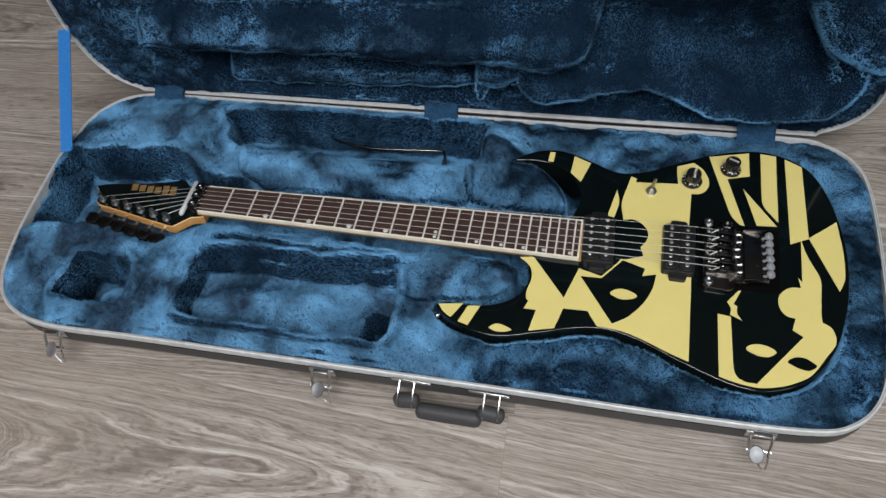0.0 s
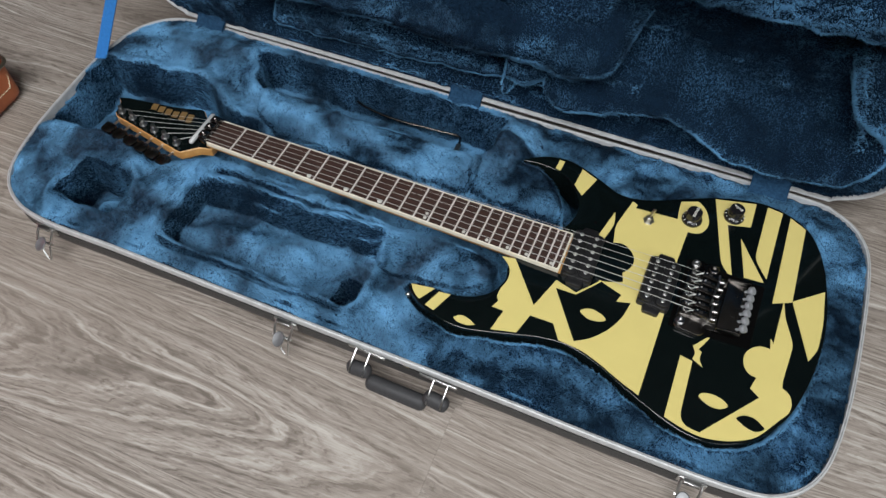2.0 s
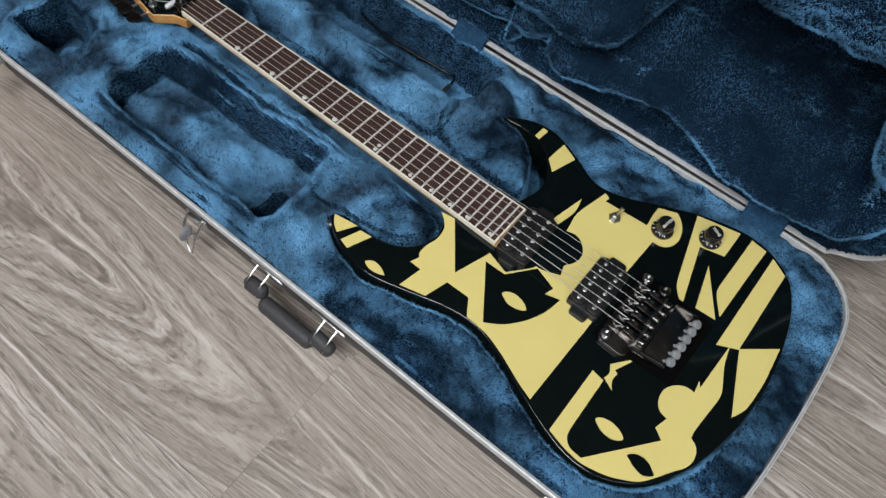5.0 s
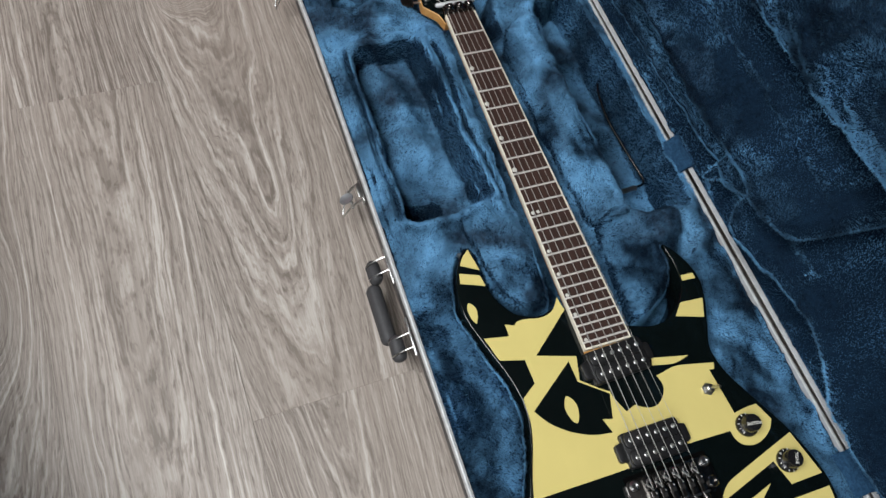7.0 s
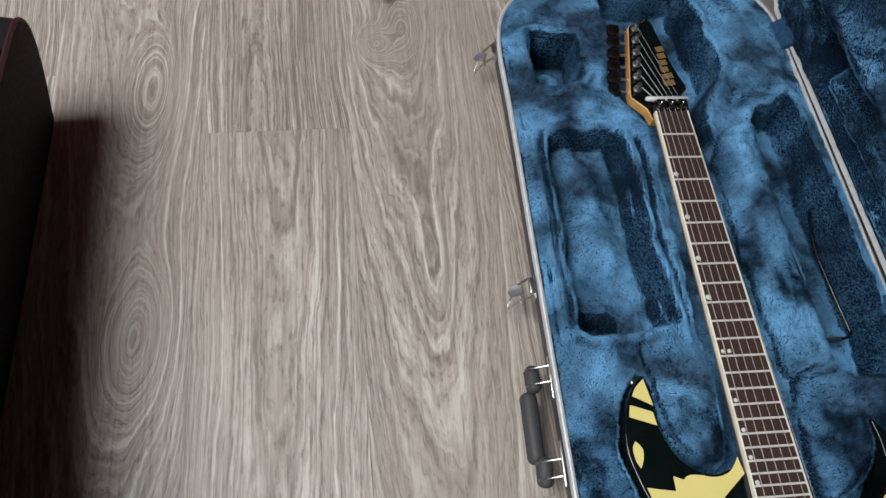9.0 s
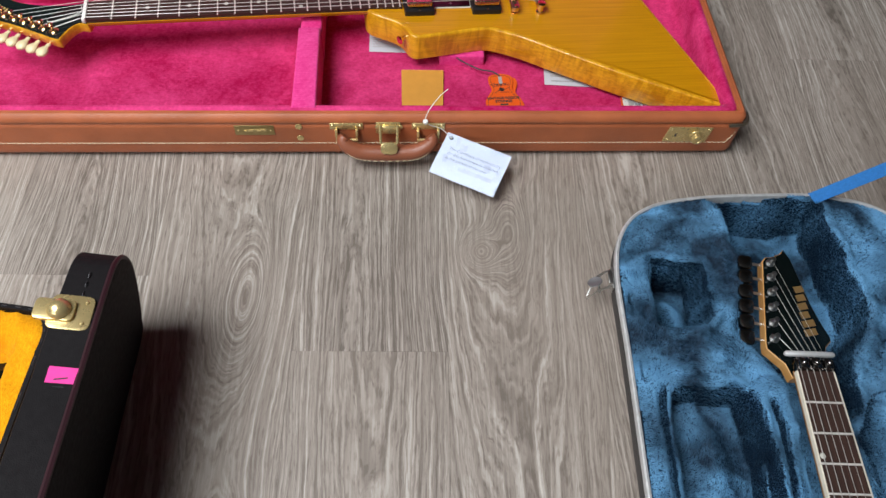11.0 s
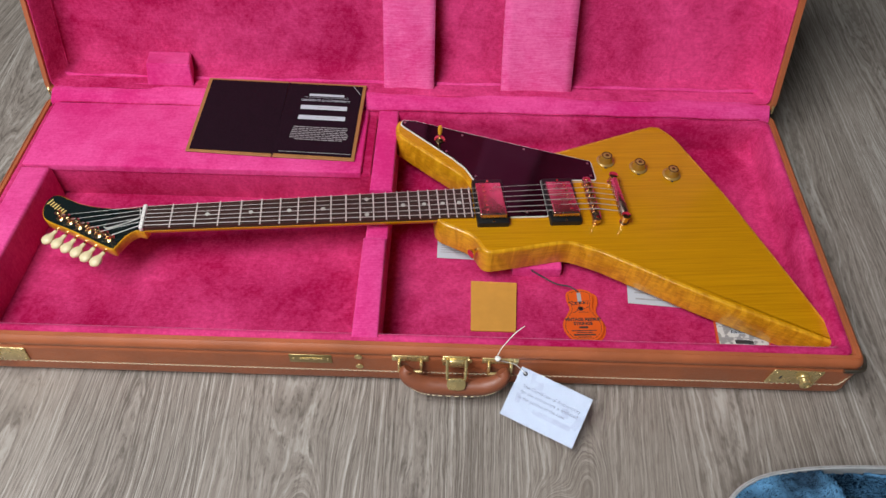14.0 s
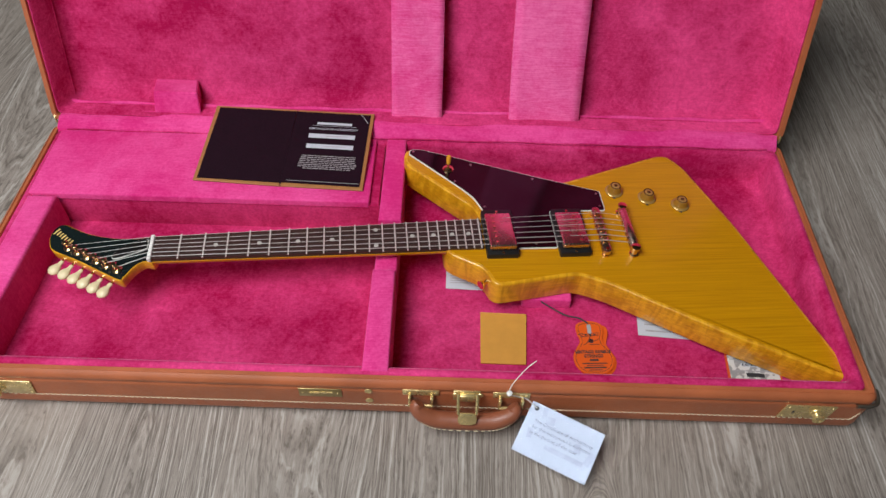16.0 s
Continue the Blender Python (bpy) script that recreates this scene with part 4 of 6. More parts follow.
def fretboard(owner, length, hw, zf, scale, frets, mat, binding):
    w0, w1 = hw(0.0), hw(length)
    b = 0.0018
    fb = part("fingerboard", strip(0, length, (-w0 + b, w0 - b), (-w1 + b, w1 - b), -0.006, 0.0, zf), mat, owner, "dark rosewood fingerboard", smooth=False)
    if binding:
        for s in (-1, 1):
            ys = sorted((s * w0, s * (w0 - b))), sorted((s * w1, s * (w1 - b)))
            part("binding", strip(0, length, ys[0], ys[1], -0.006, 0.0001, zf), binding, fb, "cream edge binding", smooth=False)
        part("binding", strip(length, length + 0.0022, (-w1, w1), (-w1, w1), -0.006, 0.0001, zf), binding, fb, smooth=False)
    for k in range(1, frets + 1):
        x = scale * (1 - 2 ** (-k / 12))
        w = hw(x) - 0.0006
        part("fret", strip(x - (0.001 if binding else 0.0009), x + (0.001 if binding else 0.0009), (-w, w), (-w, w), -0.0002, 0.0011, zf), FRET, fb, smooth=False)
    return fb


board = fretboard(guitar, FB_END, half, board_z, SCALE, 24, ROSEWOOD, BINDING)
dot = lathe([(0.0031, -0.0004), (0.0031, 0.0003)], 16)
dots = part("inlay", dot, PEARL, board, "round pearl dot", at=pose(0.095, -0.0175, board_z(0.095)))
for k in (5, 7, 9, 12, 12.1, 15, 17, 19, 21, 24):
    n = int(k)
    x = SCALE * (1 - 2 ** (-(n - 1) / 12)) * 0.28 + SCALE * (1 - 2 ** (-n / 12)) * 0.72
    y = -half(x) + (0.0125 if k == 12.1 else 0.0055)
    s = 1.0 if n < 10 else 0.72
    o = again(dots, pose(x, y, board_z(x)) @ Matrix.Diagonal((s, s, 1, 1)))


def neck_loft(owner, x0, x1, hw, zf, depth, mat, name="neck"):
    loops = []
    for i in range(17):
        x = x0 + (x1 - x0) * i / 16
        w, d = hw(x), depth(x)
        loops.append([(x, -w * math.cos(a), zf(x) - 0.006 - d * math.sin(a) ** 0.8) for a in np.linspace(0, math.pi, 13)])
    return part(name, loft(loops, True, True), mat, owner)


neck_loft(guitar, -0.002, 0.5, half, board_z, lambda x: 0.0125 + 0.003 * x, MAPLE)
# headstock: sharp-cornered plate with a natural edge under a black face
HEAD = [(0.004, -0.021), (-0.012, -0.026), (-0.03, -0.0435), (-0.037, -0.0435), (-0.145, -0.026), (-0.151, -0.021), (-0.152, -0.012), (-0.157, -0.002), (-0.163, 0.004), (-0.15, 0.01), (-0.12, 0.0155), (-0.09, 0.021), (-0.065, 0.028), (-0.048, 0.0345), (-0.042, 0.034), (-0.034, 0.026), (-0.02, 0.0225), (0.004, 0.021)]
hz = Z_NUT - 0.012
head = part("headstock", prism(HEAD, hz - 0.014, hz, 0.0008, 1), MAPLE, guitar, "pointed headstock with natural maple edge", at=pose(0, 0, 0, 0, 1.5, 0))
part("face_veneer", prism(offset_line(ccw(HEAD), -0.0011), hz, hz + 0.0007), BLACK_PAINT, head, "glossy black headstock face", smooth=False)
# maker's lettering as plain bars
LOGO = plain("bronze_lettering", (0.16, 0.095, 0.035), 0.4)
for i in range(6):
    part("mark_bar", prism([(0, 0), (0.0085, 0), (0.0085, 0.011 + (0.004 if i in (0, 1) else 0)), (0, 0.011 + (0.004 if i in (0, 1) else 0))], 0, 0.0003), LOGO, head, "bronze lettering bar", smooth=False, at=pose(-0.055 - i * 0.0112, 0.004, hz + 0.0009, 0, 0, 12))
# locking nut with three clamps, and the string bar behind it
nut = part("locking_nut", rbox(0.014, 0.044, 0.008, 0.001, at=pose(-0.007, 0, Z_NUT - 0.001)), BLACK_METAL, guitar, "black locking nut")
for y in (-0.014, 0, 0.014):
    part("clamp", rbox(0.013, 0.0115, 0.006, 0.0018, at=pose(-0.007, y, Z_NUT + 0.005)), BLACK_METAL, nut)
    part("clamp_screw", lathe([(0.0032, 0), (0.0032, 0.003), (0.0024, 0.0036), (0.0018, 0.002), (0, 0.002)], 12, at=pose(-0.007, y, Z_NUT + 0.008)), BLACK_METAL, nut)
part("string_bar", tube([(-0.0225, -0.028, Z_NUT - 0.0045), (-0.0225, -0.026, Z_NUT - 0.0045), (-0.0225, 0.027, Z_NUT - 0.0045), (-0.0225, 0.029, Z_NUT - 0.0045)], [0.002, 0.0034, 0.0034, 0.002], 12), ALUMINIUM, guitar, "nickel string retainer bar")


def tuner(owner, at, post, button, button_mat, shape="oval", label=""):
    t = part("tuner", lathe([(0.0055, -0.001), (0.0055, 0.001), (0.0035, 0.0018), (0.003, 0.004), (0.0022, 0.006), (0.003, 0.008), (0.003, 0.0105), (0, 0.011)], 14), post, owner, label, at=at)
    part("worm_shaft", tube([(0, 0.004, -0.009), (0, -0.019, -0.009)], 0.0017, 8), post, t)
    if shape == "oval":
        b = prism(spline([(-0.0075, -0.02), (0.0075, -0.02), (0.009, -0.03), (0.006, -0.036), (-0.006, -0.036), (-0.009, -0.03)], 3), -0.0035, 0.0035, 0.002, 2, True)
    else:
        b = lathe([(0.003, 0), (0.0036, 0.004), (0.0034, 0.006), (0.0075, 0.012), (0.0088, 0.0165), (0.0075, 0.021), (0.003, 0.0245), (0.0, 0.025)], 16)
        b.transform(pose(0, -0.018, -0.009, 90, 0, 0) @ Matrix.Diagonal((1, 0.62, 1, 1)))
    bt = part("button", b, button_mat, t)
    if shape != "oval":
        part("bushing", lathe([(0.0072, -0.0008), (0.0072, 0.0006), (0.0058, 0.0022), (0.0036, 0.0026)], 18), post, t, "gold bushing")
        part("post_cap", lathe([(0.0032, 0.0075), (0.004, 0.009), (0.004, 0.0125), (0.0026, 0.0138), (0, 0.0132)], 14), post, t)
    if shape == "oval":
        bt.matrix_basis = pose(0, 0, -0.009)
    return t


edge_a, edge_b = Vector((-0.043, -0.0325)), Vector((-0.143, -0.0165))
posts = []
for i in range(6):
    p = edge_a.lerp(edge_b, i / 5)
    posts.append(p)
    tuner(head, pose(p.x, p.y, hz + 0.0007, 0, 0, -9.0), CHROME, None, BLACK_METAL, "oval", "nickel post with black button")


def bolt_row(owner, name, place, count, step, r, mat, z, label=""):
    first = None
    for i in range(count):
        at = pose(place[0], place[1] + (i - (count - 1) / 2) * step, z)
        if first is None:
            first = part(name, lathe([(r, 0), (r, 0.0006), (r * 0.8, 0.001), (r * 0.35, 0.001), (r * 0.3, 0.0004), (0, 0.0004)], 12), mat, owner, label, at=at)
        else:
            again(first, at, owner)


def humbucker(x, angle):
    at = pose(x, 0.003, TOP + 0.0005, 0, 0, angle)
    outline = round_poly([(-0.0185, -0.034), (0.0185, -0.034), (0.0185, 0.034), (-0.0185, 0.034)], 0.004)
    pk = part("pickup", prism(outline, -0.001, 0.0075, 0.0012), BLACK_PLASTIC, guitar, "black double-coil pickup", at=at)
    for s in (-1, 1):
        part("mount_ear", prism(round_poly([(-0.011, s * 0.033), (0.011, s * 0.033), (0.009, s * 0.0425), (-0.009, s * 0.0425)], 0.003), -0.001, 0.005, 0.001), BLACK_PLASTIC, pk)
        part("coil", prism(round_poly([(s * 0.0092 - 0.0086, -0.0325), (s * 0.0092 + 0.0086, -0.0325), (s * 0.0092 + 0.0086, 0.0325), (s * 0.0092 - 0.0086, 0.0325)], 0.008), 0.0075, 0.0112, 0.001), BLACK_PLASTIC, pk)
        bolt_row(pk, "pole_piece", (s * 0.0092, 0), 6, 0.0102, 0.0025, CHROME, 0.0112, "nickel pole screw")
    return pk


humbucker(0.5145, 2)
humbucker(0.607, 0)


def knob(owner, at, words):
    bm = lathe([(0.0125, 0), (0.0128, 0.0022), (0.0118, 0.0042), (0.0094, 0.0062), (0.0092, 0.0155), (0.0086, 0.0166), (0, 0.0168)], 36)
    k = part("knob", bm, plain("black_knob", (0.01, 0.01, 0.011), 0.25, coat=0.4), owner, "black skirted control knob", at=at)
    lettering("lettering", words, 0.0046, WHITE, k, pose(0.0, 0.001, 0.0169), "white lettering")
    for i in range(11):
        a = math.pi * (0.25 + 1.5 * i / 10)
        part("tick", rbox(0.0006, 0.0022, 0.0003, 0, at=pose(0.0113 * math.sin(a), 0.0113 * math.cos(a), 0.0052, 0, 0, -math.degrees(a))), WHITE, k, smooth=False)


knob(guitar, pose(0.621, 0.114, TOP + 0.0008, 0, 0, -100), "VOLUME")
knob(guitar, pose(0.668, 0.14, TOP + 0.0008, 0, 0, -25), "TONE")
sw = part("toggle_switch", lathe([(0.0072, 0), (0.0072, 0.0008), (0.0058, 0.0012), (0.0058, 0.0034), (0.0044, 0.0038), (0.0042, 0.0068), (0.003, 0.0076), (0.002, 0.0078)], 6), CHROME, guitar, "nickel toggle switch", at=pose(0.5725, 0.091, TOP + 0.0006))
part("lever", tube([(0, 0, 0.006), (0.0012, 0.0025, 0.012), (0.0024, 0.005, 0.0175)], [0.0014, 0.0017, 0.0024], 10), CHROME, sw)

# floating tremolo in its routed recess
# no hollow is cut: a flat black plate paints the recess's shade
RECESS_SHADE = plain("recess_black", (0.0015, 0.0015, 0.0015), 0.95)
RECESS_SHADE.node_tree.nodes["Principled BSDF"].inputs["Specular IOR Level"].default_value = 0.05
part("bridge_recess", prism(round_poly([(0.63, -0.043), (0.72, -0.037), (0.722, 0.051), (0.63, 0.055)], 0.003), TOP + 0.0004, TOP + 0.0011), RECESS_SHADE, guitar, "flat black plate for the shade in the routed recess", smooth=False)
br = part("tremolo_bridge", prism(round_poly([(0.634, -0.041), (0.638, -0.045), (0.663, -0.046), (0.669, -0.041), (0.67, -0.034), (0.7, -0.031), (0.703, 0.039), (0.672, 0.043), (0.67, 0.05), (0.664, 0.054), (0.64, 0.054), (0.634, 0.05)], 0.003), TOP + 0.002, TOP + 0.0062, 0.0012, 2), BLACK_METAL, guitar, "black nickel locking tremolo bridge with fine tuners")
# black for chips on the saddles that paint the shade inside the slots
SLOT_SHADE = plain("saddle_hole", (0.002, 0.002, 0.002), 0.8)
TUNER_GREY = plain("grey_plated_steel", (0.22, 0.23, 0.24), 0.4)
rngb = random.Random(2)
for i in range(6):
    y = -0.0225 + i * 0.0106
    x = 0.6515 + 0.0025 * rngb.random()
    # saddle: a low foot in front, a block with the string's slot behind it
    part("saddle_foot", rbox(0.013, 0.0086, 0.005, 0.0012, at=pose(x - 0.0105, y, TOP + 0.0087, 0, -8, 0)), BLACK_METAL, br)
    sd = part("saddle", rbox(0.0185, 0.009, 0.0105, 0.0018, at=pose(x + 0.005, y, TOP + 0.0112, 0, 5, 0)), BLACK_METAL, br)
    part("slot", rbox(0.0042, 0.0034, 0.001, 0.0, at=pose(x + 0.0045, y, TOP + 0.0164)), SLOT_SHADE, sd, smooth=False)
    part("edge_plate", rbox(0.0022, 0.0092, 0.0096, 0.0007, at=pose(x + 0.0152, y, TOP + 0.0118)), SMOKE_METAL, sd, "brighter metal saddle edge")
    part("saddle_screw", lathe([(0.0026, 0), (0.0026, 0.002), (0.0018, 0.0028), (0.0012, 0.0014), (0, 0.0014)], 12, at=pose(x - 0.013, y + 0.001, TOP + 0.0095)), SMOKE_METAL, br)
    part("saddle_clip", tube([(x - 0.011, y - 0.0028, TOP + 0.0125), (x - 0.006, y - 0.001, TOP + 0.0155), (x + 0.001, y + 0.0018, TOP + 0.0165)], 0.0009, 6), CHROME, br, "bright wire clip")
    part("block_screw", lathe([(0.0042, 0), (0.0044, 0.002), (0.0044, 0.006), (0.0034, 0.007), (0.002, 0.0072), (0.0018, 0.0045), (0, 0.0045)], 12, at=pose(x + 0.0165, y, TOP + 0.01, 0, 78, 0)), BLACK_METAL, br)
    part("fine_tuner", lathe([(0.0018, -0.006), (0.0018, 0), (0.0046, 0.0004), (0.0049, 0.0014), (0.0049, 0.0042), (0.0044, 0.0052), (0, 0.0054)], 18, at=pose(0.7045, y, TOP + 0.0125, 0, 42, 0)), TUNER_GREY, br, "knurled grey fine tuner")
part("tuner_plate", prism(round_poly([(0.679, -0.031), (0.703, -0.03), (0.704, 0.038), (0.68, 0.039)], 0.002), TOP + 0.0062, TOP + 0.0092, 0.001), BLACK_METAL, br, "dark worn rear plate")
for y in (-0.031, 0.0385):
    part("plate_cheek", rbox(0.026, 0.0024, 0.01, 0.0008, at=pose(0.692, y, TOP + 0.0095, 0, -8, 0)), BLACK_METAL, br)
for y in (-0.036, 0.047):
    part("pivot_stud", lathe([(0.0052, 0), (0.0052, 0.003), (0.004, 0.0042), (0.0027, 0.0042), (0.0027, 0.0015), (0, 0.0015)], 18, at=pose(0.6405, y, TOP + 0.0055)), SMOKE_METAL, br, "socket pivot stud")
part("arm_socket", lathe([(0.0062, 0), (0.0062, 0.002), (0.005, 0.0032), (0.0034, 0.0032), (0.0034, 0.0005), (0, 0.0005)], 18, at=pose(0.6615, 0.0465, TOP + 0.006)), BLACK_METAL, br, "arm socket")

# six strings
for i in range(6):
    y0, y1 = -0.018 + 0.0072 * i, -0.0225 + 0.0106 * i
    r = 0.00044 - 0.00005 * i
    p = posts[i]
    part("string", tube([(p.x, p.y + 0.003, hz + 0.0065), (-0.023, y0 * 0.93, Z_NUT - 0.0035), (-0.008, y0, Z_NUT + 0.0025), (0.0, y0, Z_NUT + 0.0028), (0.62, y1, TOP + 0.0165), (0.648, y1, TOP + 0.0165)], r, 6), STEEL, guitar)
part("strap_button", lathe([(0.004, 0), (0.003, 0.004), (0.006, 0.009), (0.006, 0.011), (0, 0.012)], 16, at=pose(0.343, -0.115, TOP - 0.02, 90, 0, -60)), CHROME, guitar)

# loose whammy arm in the accessory pocket
arm_z = -0.038
arm = thing("tremolo_arm", BLUE_AT, "black metal tremolo arm lying in the plush pocket", "tremolo arm")
part("rod", tube(spline([(0.124, 0.173, arm_z), (0.145, 0.167, arm_z), (0.187, 0.1625, arm_z), (0.24, 0.166, arm_z), (0.283, 0.17, arm_z)], 6, False), 0.0017, 10), BLACK_METAL, arm)
part("bend", tube(spline([(0.283, 0.17, arm_z), (0.294, 0.168, arm_z), (0.298, 0.152, arm_z)], 5, False), 0.0017, 10), BLACK_METAL, arm)
part("threaded_collar", tube([(0.298, 0.154, arm_z), (0.299, 0.134, arm_z)], 0.0036, 12), CHROME, arm, "nickel threaded collar")

# ---- tan leather case with pink velvet lining ----
PINK_AT = Matrix(((-0.080, -0.9968, 0, -0.297), (0.9968, -0.080, 0, -1.178), (0, 0, 1, 0), (0, 0, 0, 1)))
LEN, DEEP, RIM2, FLOOR2 = 1.187, 0.462, 0.083, 0.022
pcase = thing("guitar_case", PINK_AT, "open tan leather case with brass fittings and pink velvet lining", "guitar case")
BOX = ccw(round_poly([(0, 0), (LEN, 0), (LEN, DEEP), (0, DEEP)], 0.016, 6))


def nested(w, h, steps):
    """Loops of a rounded rectangle, moved in by each step."""
    return [[(x, y, z) for x, y in ccw(round_poly([(d, d), (w - d, d), (w - d, h - d), (d, h - d)], 0.012, 6))] for d, z in steps]


def rings(line, steps):
    return [[(x, y, z) for x, y in offset_line(line, d)] for d, z in steps]


part("lower_shell", loft(rings(BOX, ((-0.014, 0.0015), (-0.006, 0.004), (-0.0015, 0.009), (0.0, 0.015), (0.0002, 0.06), (0.0003, 0.0665), (-0.0012, 0.068), (0.0006, 0.0695), (0.0008, 0.075), (-0.002, RIM2 - 0.0025), (-0.0055, RIM2), (-0.0064, RIM2 - 0.0014), (-0.0074, RIM2), (-0.0115, RIM2), (-0.0128, RIM2 - 0.003), (-0.0128, 0.01))), cap_first=True), TAN, pcase, "smooth tan leather with a raised lip", angle=50)
part("lining", loft(nested(LEN, DEEP, ((0.0129, RIM2 - 0.003), (0.0155, RIM2 + 0.0003), (0.0215, RIM2 - 0.0002), (0.0265, RIM2 - 0.006), (0.0275, FLOOR2 + 0.012), (0.031, FLOOR2 + 0.003), (0.038, FLOOR2))), cap_last=True), PINK, pcase, "pink velvet walls and floor", angle=60)


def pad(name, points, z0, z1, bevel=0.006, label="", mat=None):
    return part(name, prism(points, z0, z1, bevel, 3), mat or PINK_LIT, pcase, label)


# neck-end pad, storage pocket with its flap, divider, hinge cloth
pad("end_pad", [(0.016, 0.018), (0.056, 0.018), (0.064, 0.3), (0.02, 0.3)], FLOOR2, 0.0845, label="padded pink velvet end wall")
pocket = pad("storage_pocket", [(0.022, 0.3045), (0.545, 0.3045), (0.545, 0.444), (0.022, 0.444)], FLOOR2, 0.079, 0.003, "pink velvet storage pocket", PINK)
part("flap", prism(round_poly([(0.02, 0.303), (0.531, 0.303), (0.531, 0.446), (0.02, 0.446)], 0.004), 0.074, 0.0855, 0.0055, 4), PINK_LIT, pocket, "pink velvet pocket flap")
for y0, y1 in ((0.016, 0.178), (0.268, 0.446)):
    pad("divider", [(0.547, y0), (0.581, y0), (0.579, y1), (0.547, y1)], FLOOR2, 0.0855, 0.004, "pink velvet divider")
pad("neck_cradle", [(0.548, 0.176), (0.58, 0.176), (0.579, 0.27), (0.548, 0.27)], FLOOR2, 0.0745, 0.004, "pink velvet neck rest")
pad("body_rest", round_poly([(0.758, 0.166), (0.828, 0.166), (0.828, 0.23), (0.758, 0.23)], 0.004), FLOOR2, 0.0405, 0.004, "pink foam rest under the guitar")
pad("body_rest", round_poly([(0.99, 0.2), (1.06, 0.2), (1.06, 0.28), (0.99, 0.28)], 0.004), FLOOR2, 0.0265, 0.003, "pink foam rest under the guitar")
LEAN2 = 17.0


def hinge_cloth():
    bm = bmesh.new()
    prof = [(0.441, 0.05), (0.4435, 0.079), (0.446, 0.0865), (0.453, 0.092), (0.462, 0.096), (0.472, 0.0965), (0.482, 0.0945), (0.492, 0.093), (0.5, 0.0935), (0.505, 0.097)]
    rows, n = [], 90
    for k, (y, z) in enumerate(prof):
        row = []
        for i in range(n + 1):
            x = 0.014 + (LEN - 0.028) * i / n
            w = 0.0022 * math.sin(x * 23 + k * 1.7) * math.sin(k / 9 * math.pi) + 0.0012 * math.sin(x * 61 + k * 2.9)
            gather = 0.003 * math.sin(x * 400 + k) * max(0.0, 1 - min(x, LEN - x) / 0.05)
            row.append(bm.verts.new((x, y, z + w + gather)))
        rows.append(row)
    for a, b in zip(rows, rows[1:]):
        for i in range(n):
            bm.faces.new((a[i], a[i + 1], b[i + 1], b[i]))
    return bm


part("hinge_cloth", hinge_cloth(), PINK_LIT, pcase, "loose wrinkled pink velvet over the hinge", angle=180)

for y, z in ((0.4445, 0.0862), (0.4995, 0.095)):
    part("seam_cord", tube([(0.03 + (LEN - 0.06) * i / 40, y, z + 0.001 * math.sin(i * 1.3)) for i in range(41)], 0.0011, 6), PINK, pcase, "stitched pink seam")
# lid, leaning back
PLID_AT = pose(0, DEEP + 0.004, 0.086, 90 - LEAN2, 0, 0)
PL_H = 0.462
lid_box = ccw(round_poly([(0, 0), (LEN, 0), (LEN, PL_H), (0, PL_H)], 0.016, 6))
plid = part("lid", loft(rings(lid_box, ((-0.006, -0.092), (0.0, -0.086), (0.0002, -0.014), (-0.0012, -0.012), (0.0015, -0.0105), (0.002, -0.004), (0.0, 0.0), (-0.007, 0.0), (-0.0085, -0.004), (-0.0085, -0.07))), cap_first=True), TAN, pcase, "tan leather lid leaning back", angle=50, at=PLID_AT @ pose(0, 0, 0, 0, 0, 0))
# the lid's local z points towards the viewer at its inner side
part("lid_lining", loft(nested(LEN, PL_H, ((0.0086, -0.004), (0.011, -0.002), (0.014, -0.006), (0.022, -0.05), (0.03, -0.06), (0.045, -0.064))), cap_last=True), PINK, plid, "pink velvet lid lining", angle=60)
for x0, x1 in ((0.552, 0.634), (0.743, 0.858)):
    bm = bmesh.new()
    rng3 = random.Random(int(x0 * 1000))
    prev = None
    for i in range(61):
        b = -0.01 + 0.452 * i / 60
        sag = -0.016 - 0.02 * math.sin(math.pi * i / 60) + 0.0006 * rng3.uniform(-1, 1)
        row = [bm.verts.new((x0 + (x1 - x0) * s, b, sag + 0.0012 * math.sin(9 * s + i * 0.2))) for s in np.linspace(0, 1, 9)]
        if prev:
            for k in range(8):
                bm.faces.new((prev[k], prev[k + 1], row[k + 1], row[k]))
        prev = row
    bm.normal_update()
    bmesh.ops.solidify(bm, geom=bm.faces[:], thickness=0.003)
    bmesh.ops.recalc_face_normals(bm, faces=bm.faces[:])
    part("lid_strap", bm, PINK_PALE, plid, "wide flat pink velvet strap", angle=180)
bm = bmesh.new()
vs = [bm.verts.new(p) for p in ((0.152, 0.018, -0.063), (0.228, 0.018, -0.063), (0.226, 0.052, -0.063), (0.156, 0.052, -0.063), (0.165, 0.011, -0.01), (0.241, 0.011, -0.01), (0.238, 0.049, -0.014), (0.168, 0.049, -0.014))]
for f in ((4, 5, 6, 7), (7, 6, 2, 3), (0, 1, 5, 4), (1, 2, 6, 5), (0, 4, 7, 3), (0, 3, 2, 1)):
    bm.faces.new([vs[k] for k in f])
bmesh.ops.recalc_face_normals(bm, faces=bm.faces[:])
bmesh.ops.bevel(bm, geom=bm.edges[:], offset=0.0015, segments=2, affect="EDGES", clamp_overlap=True)
part("neck_block", bm, PINK_LIT, plid, "pink velvet covered neck block")
part("seam_cord", tube([(0.0215, 0.02, -0.047)] + [(0.0215, 0.02 + 0.42 * i / 20, -0.047) for i in range(1, 21)], 0.0012, 6), PINK, plid)
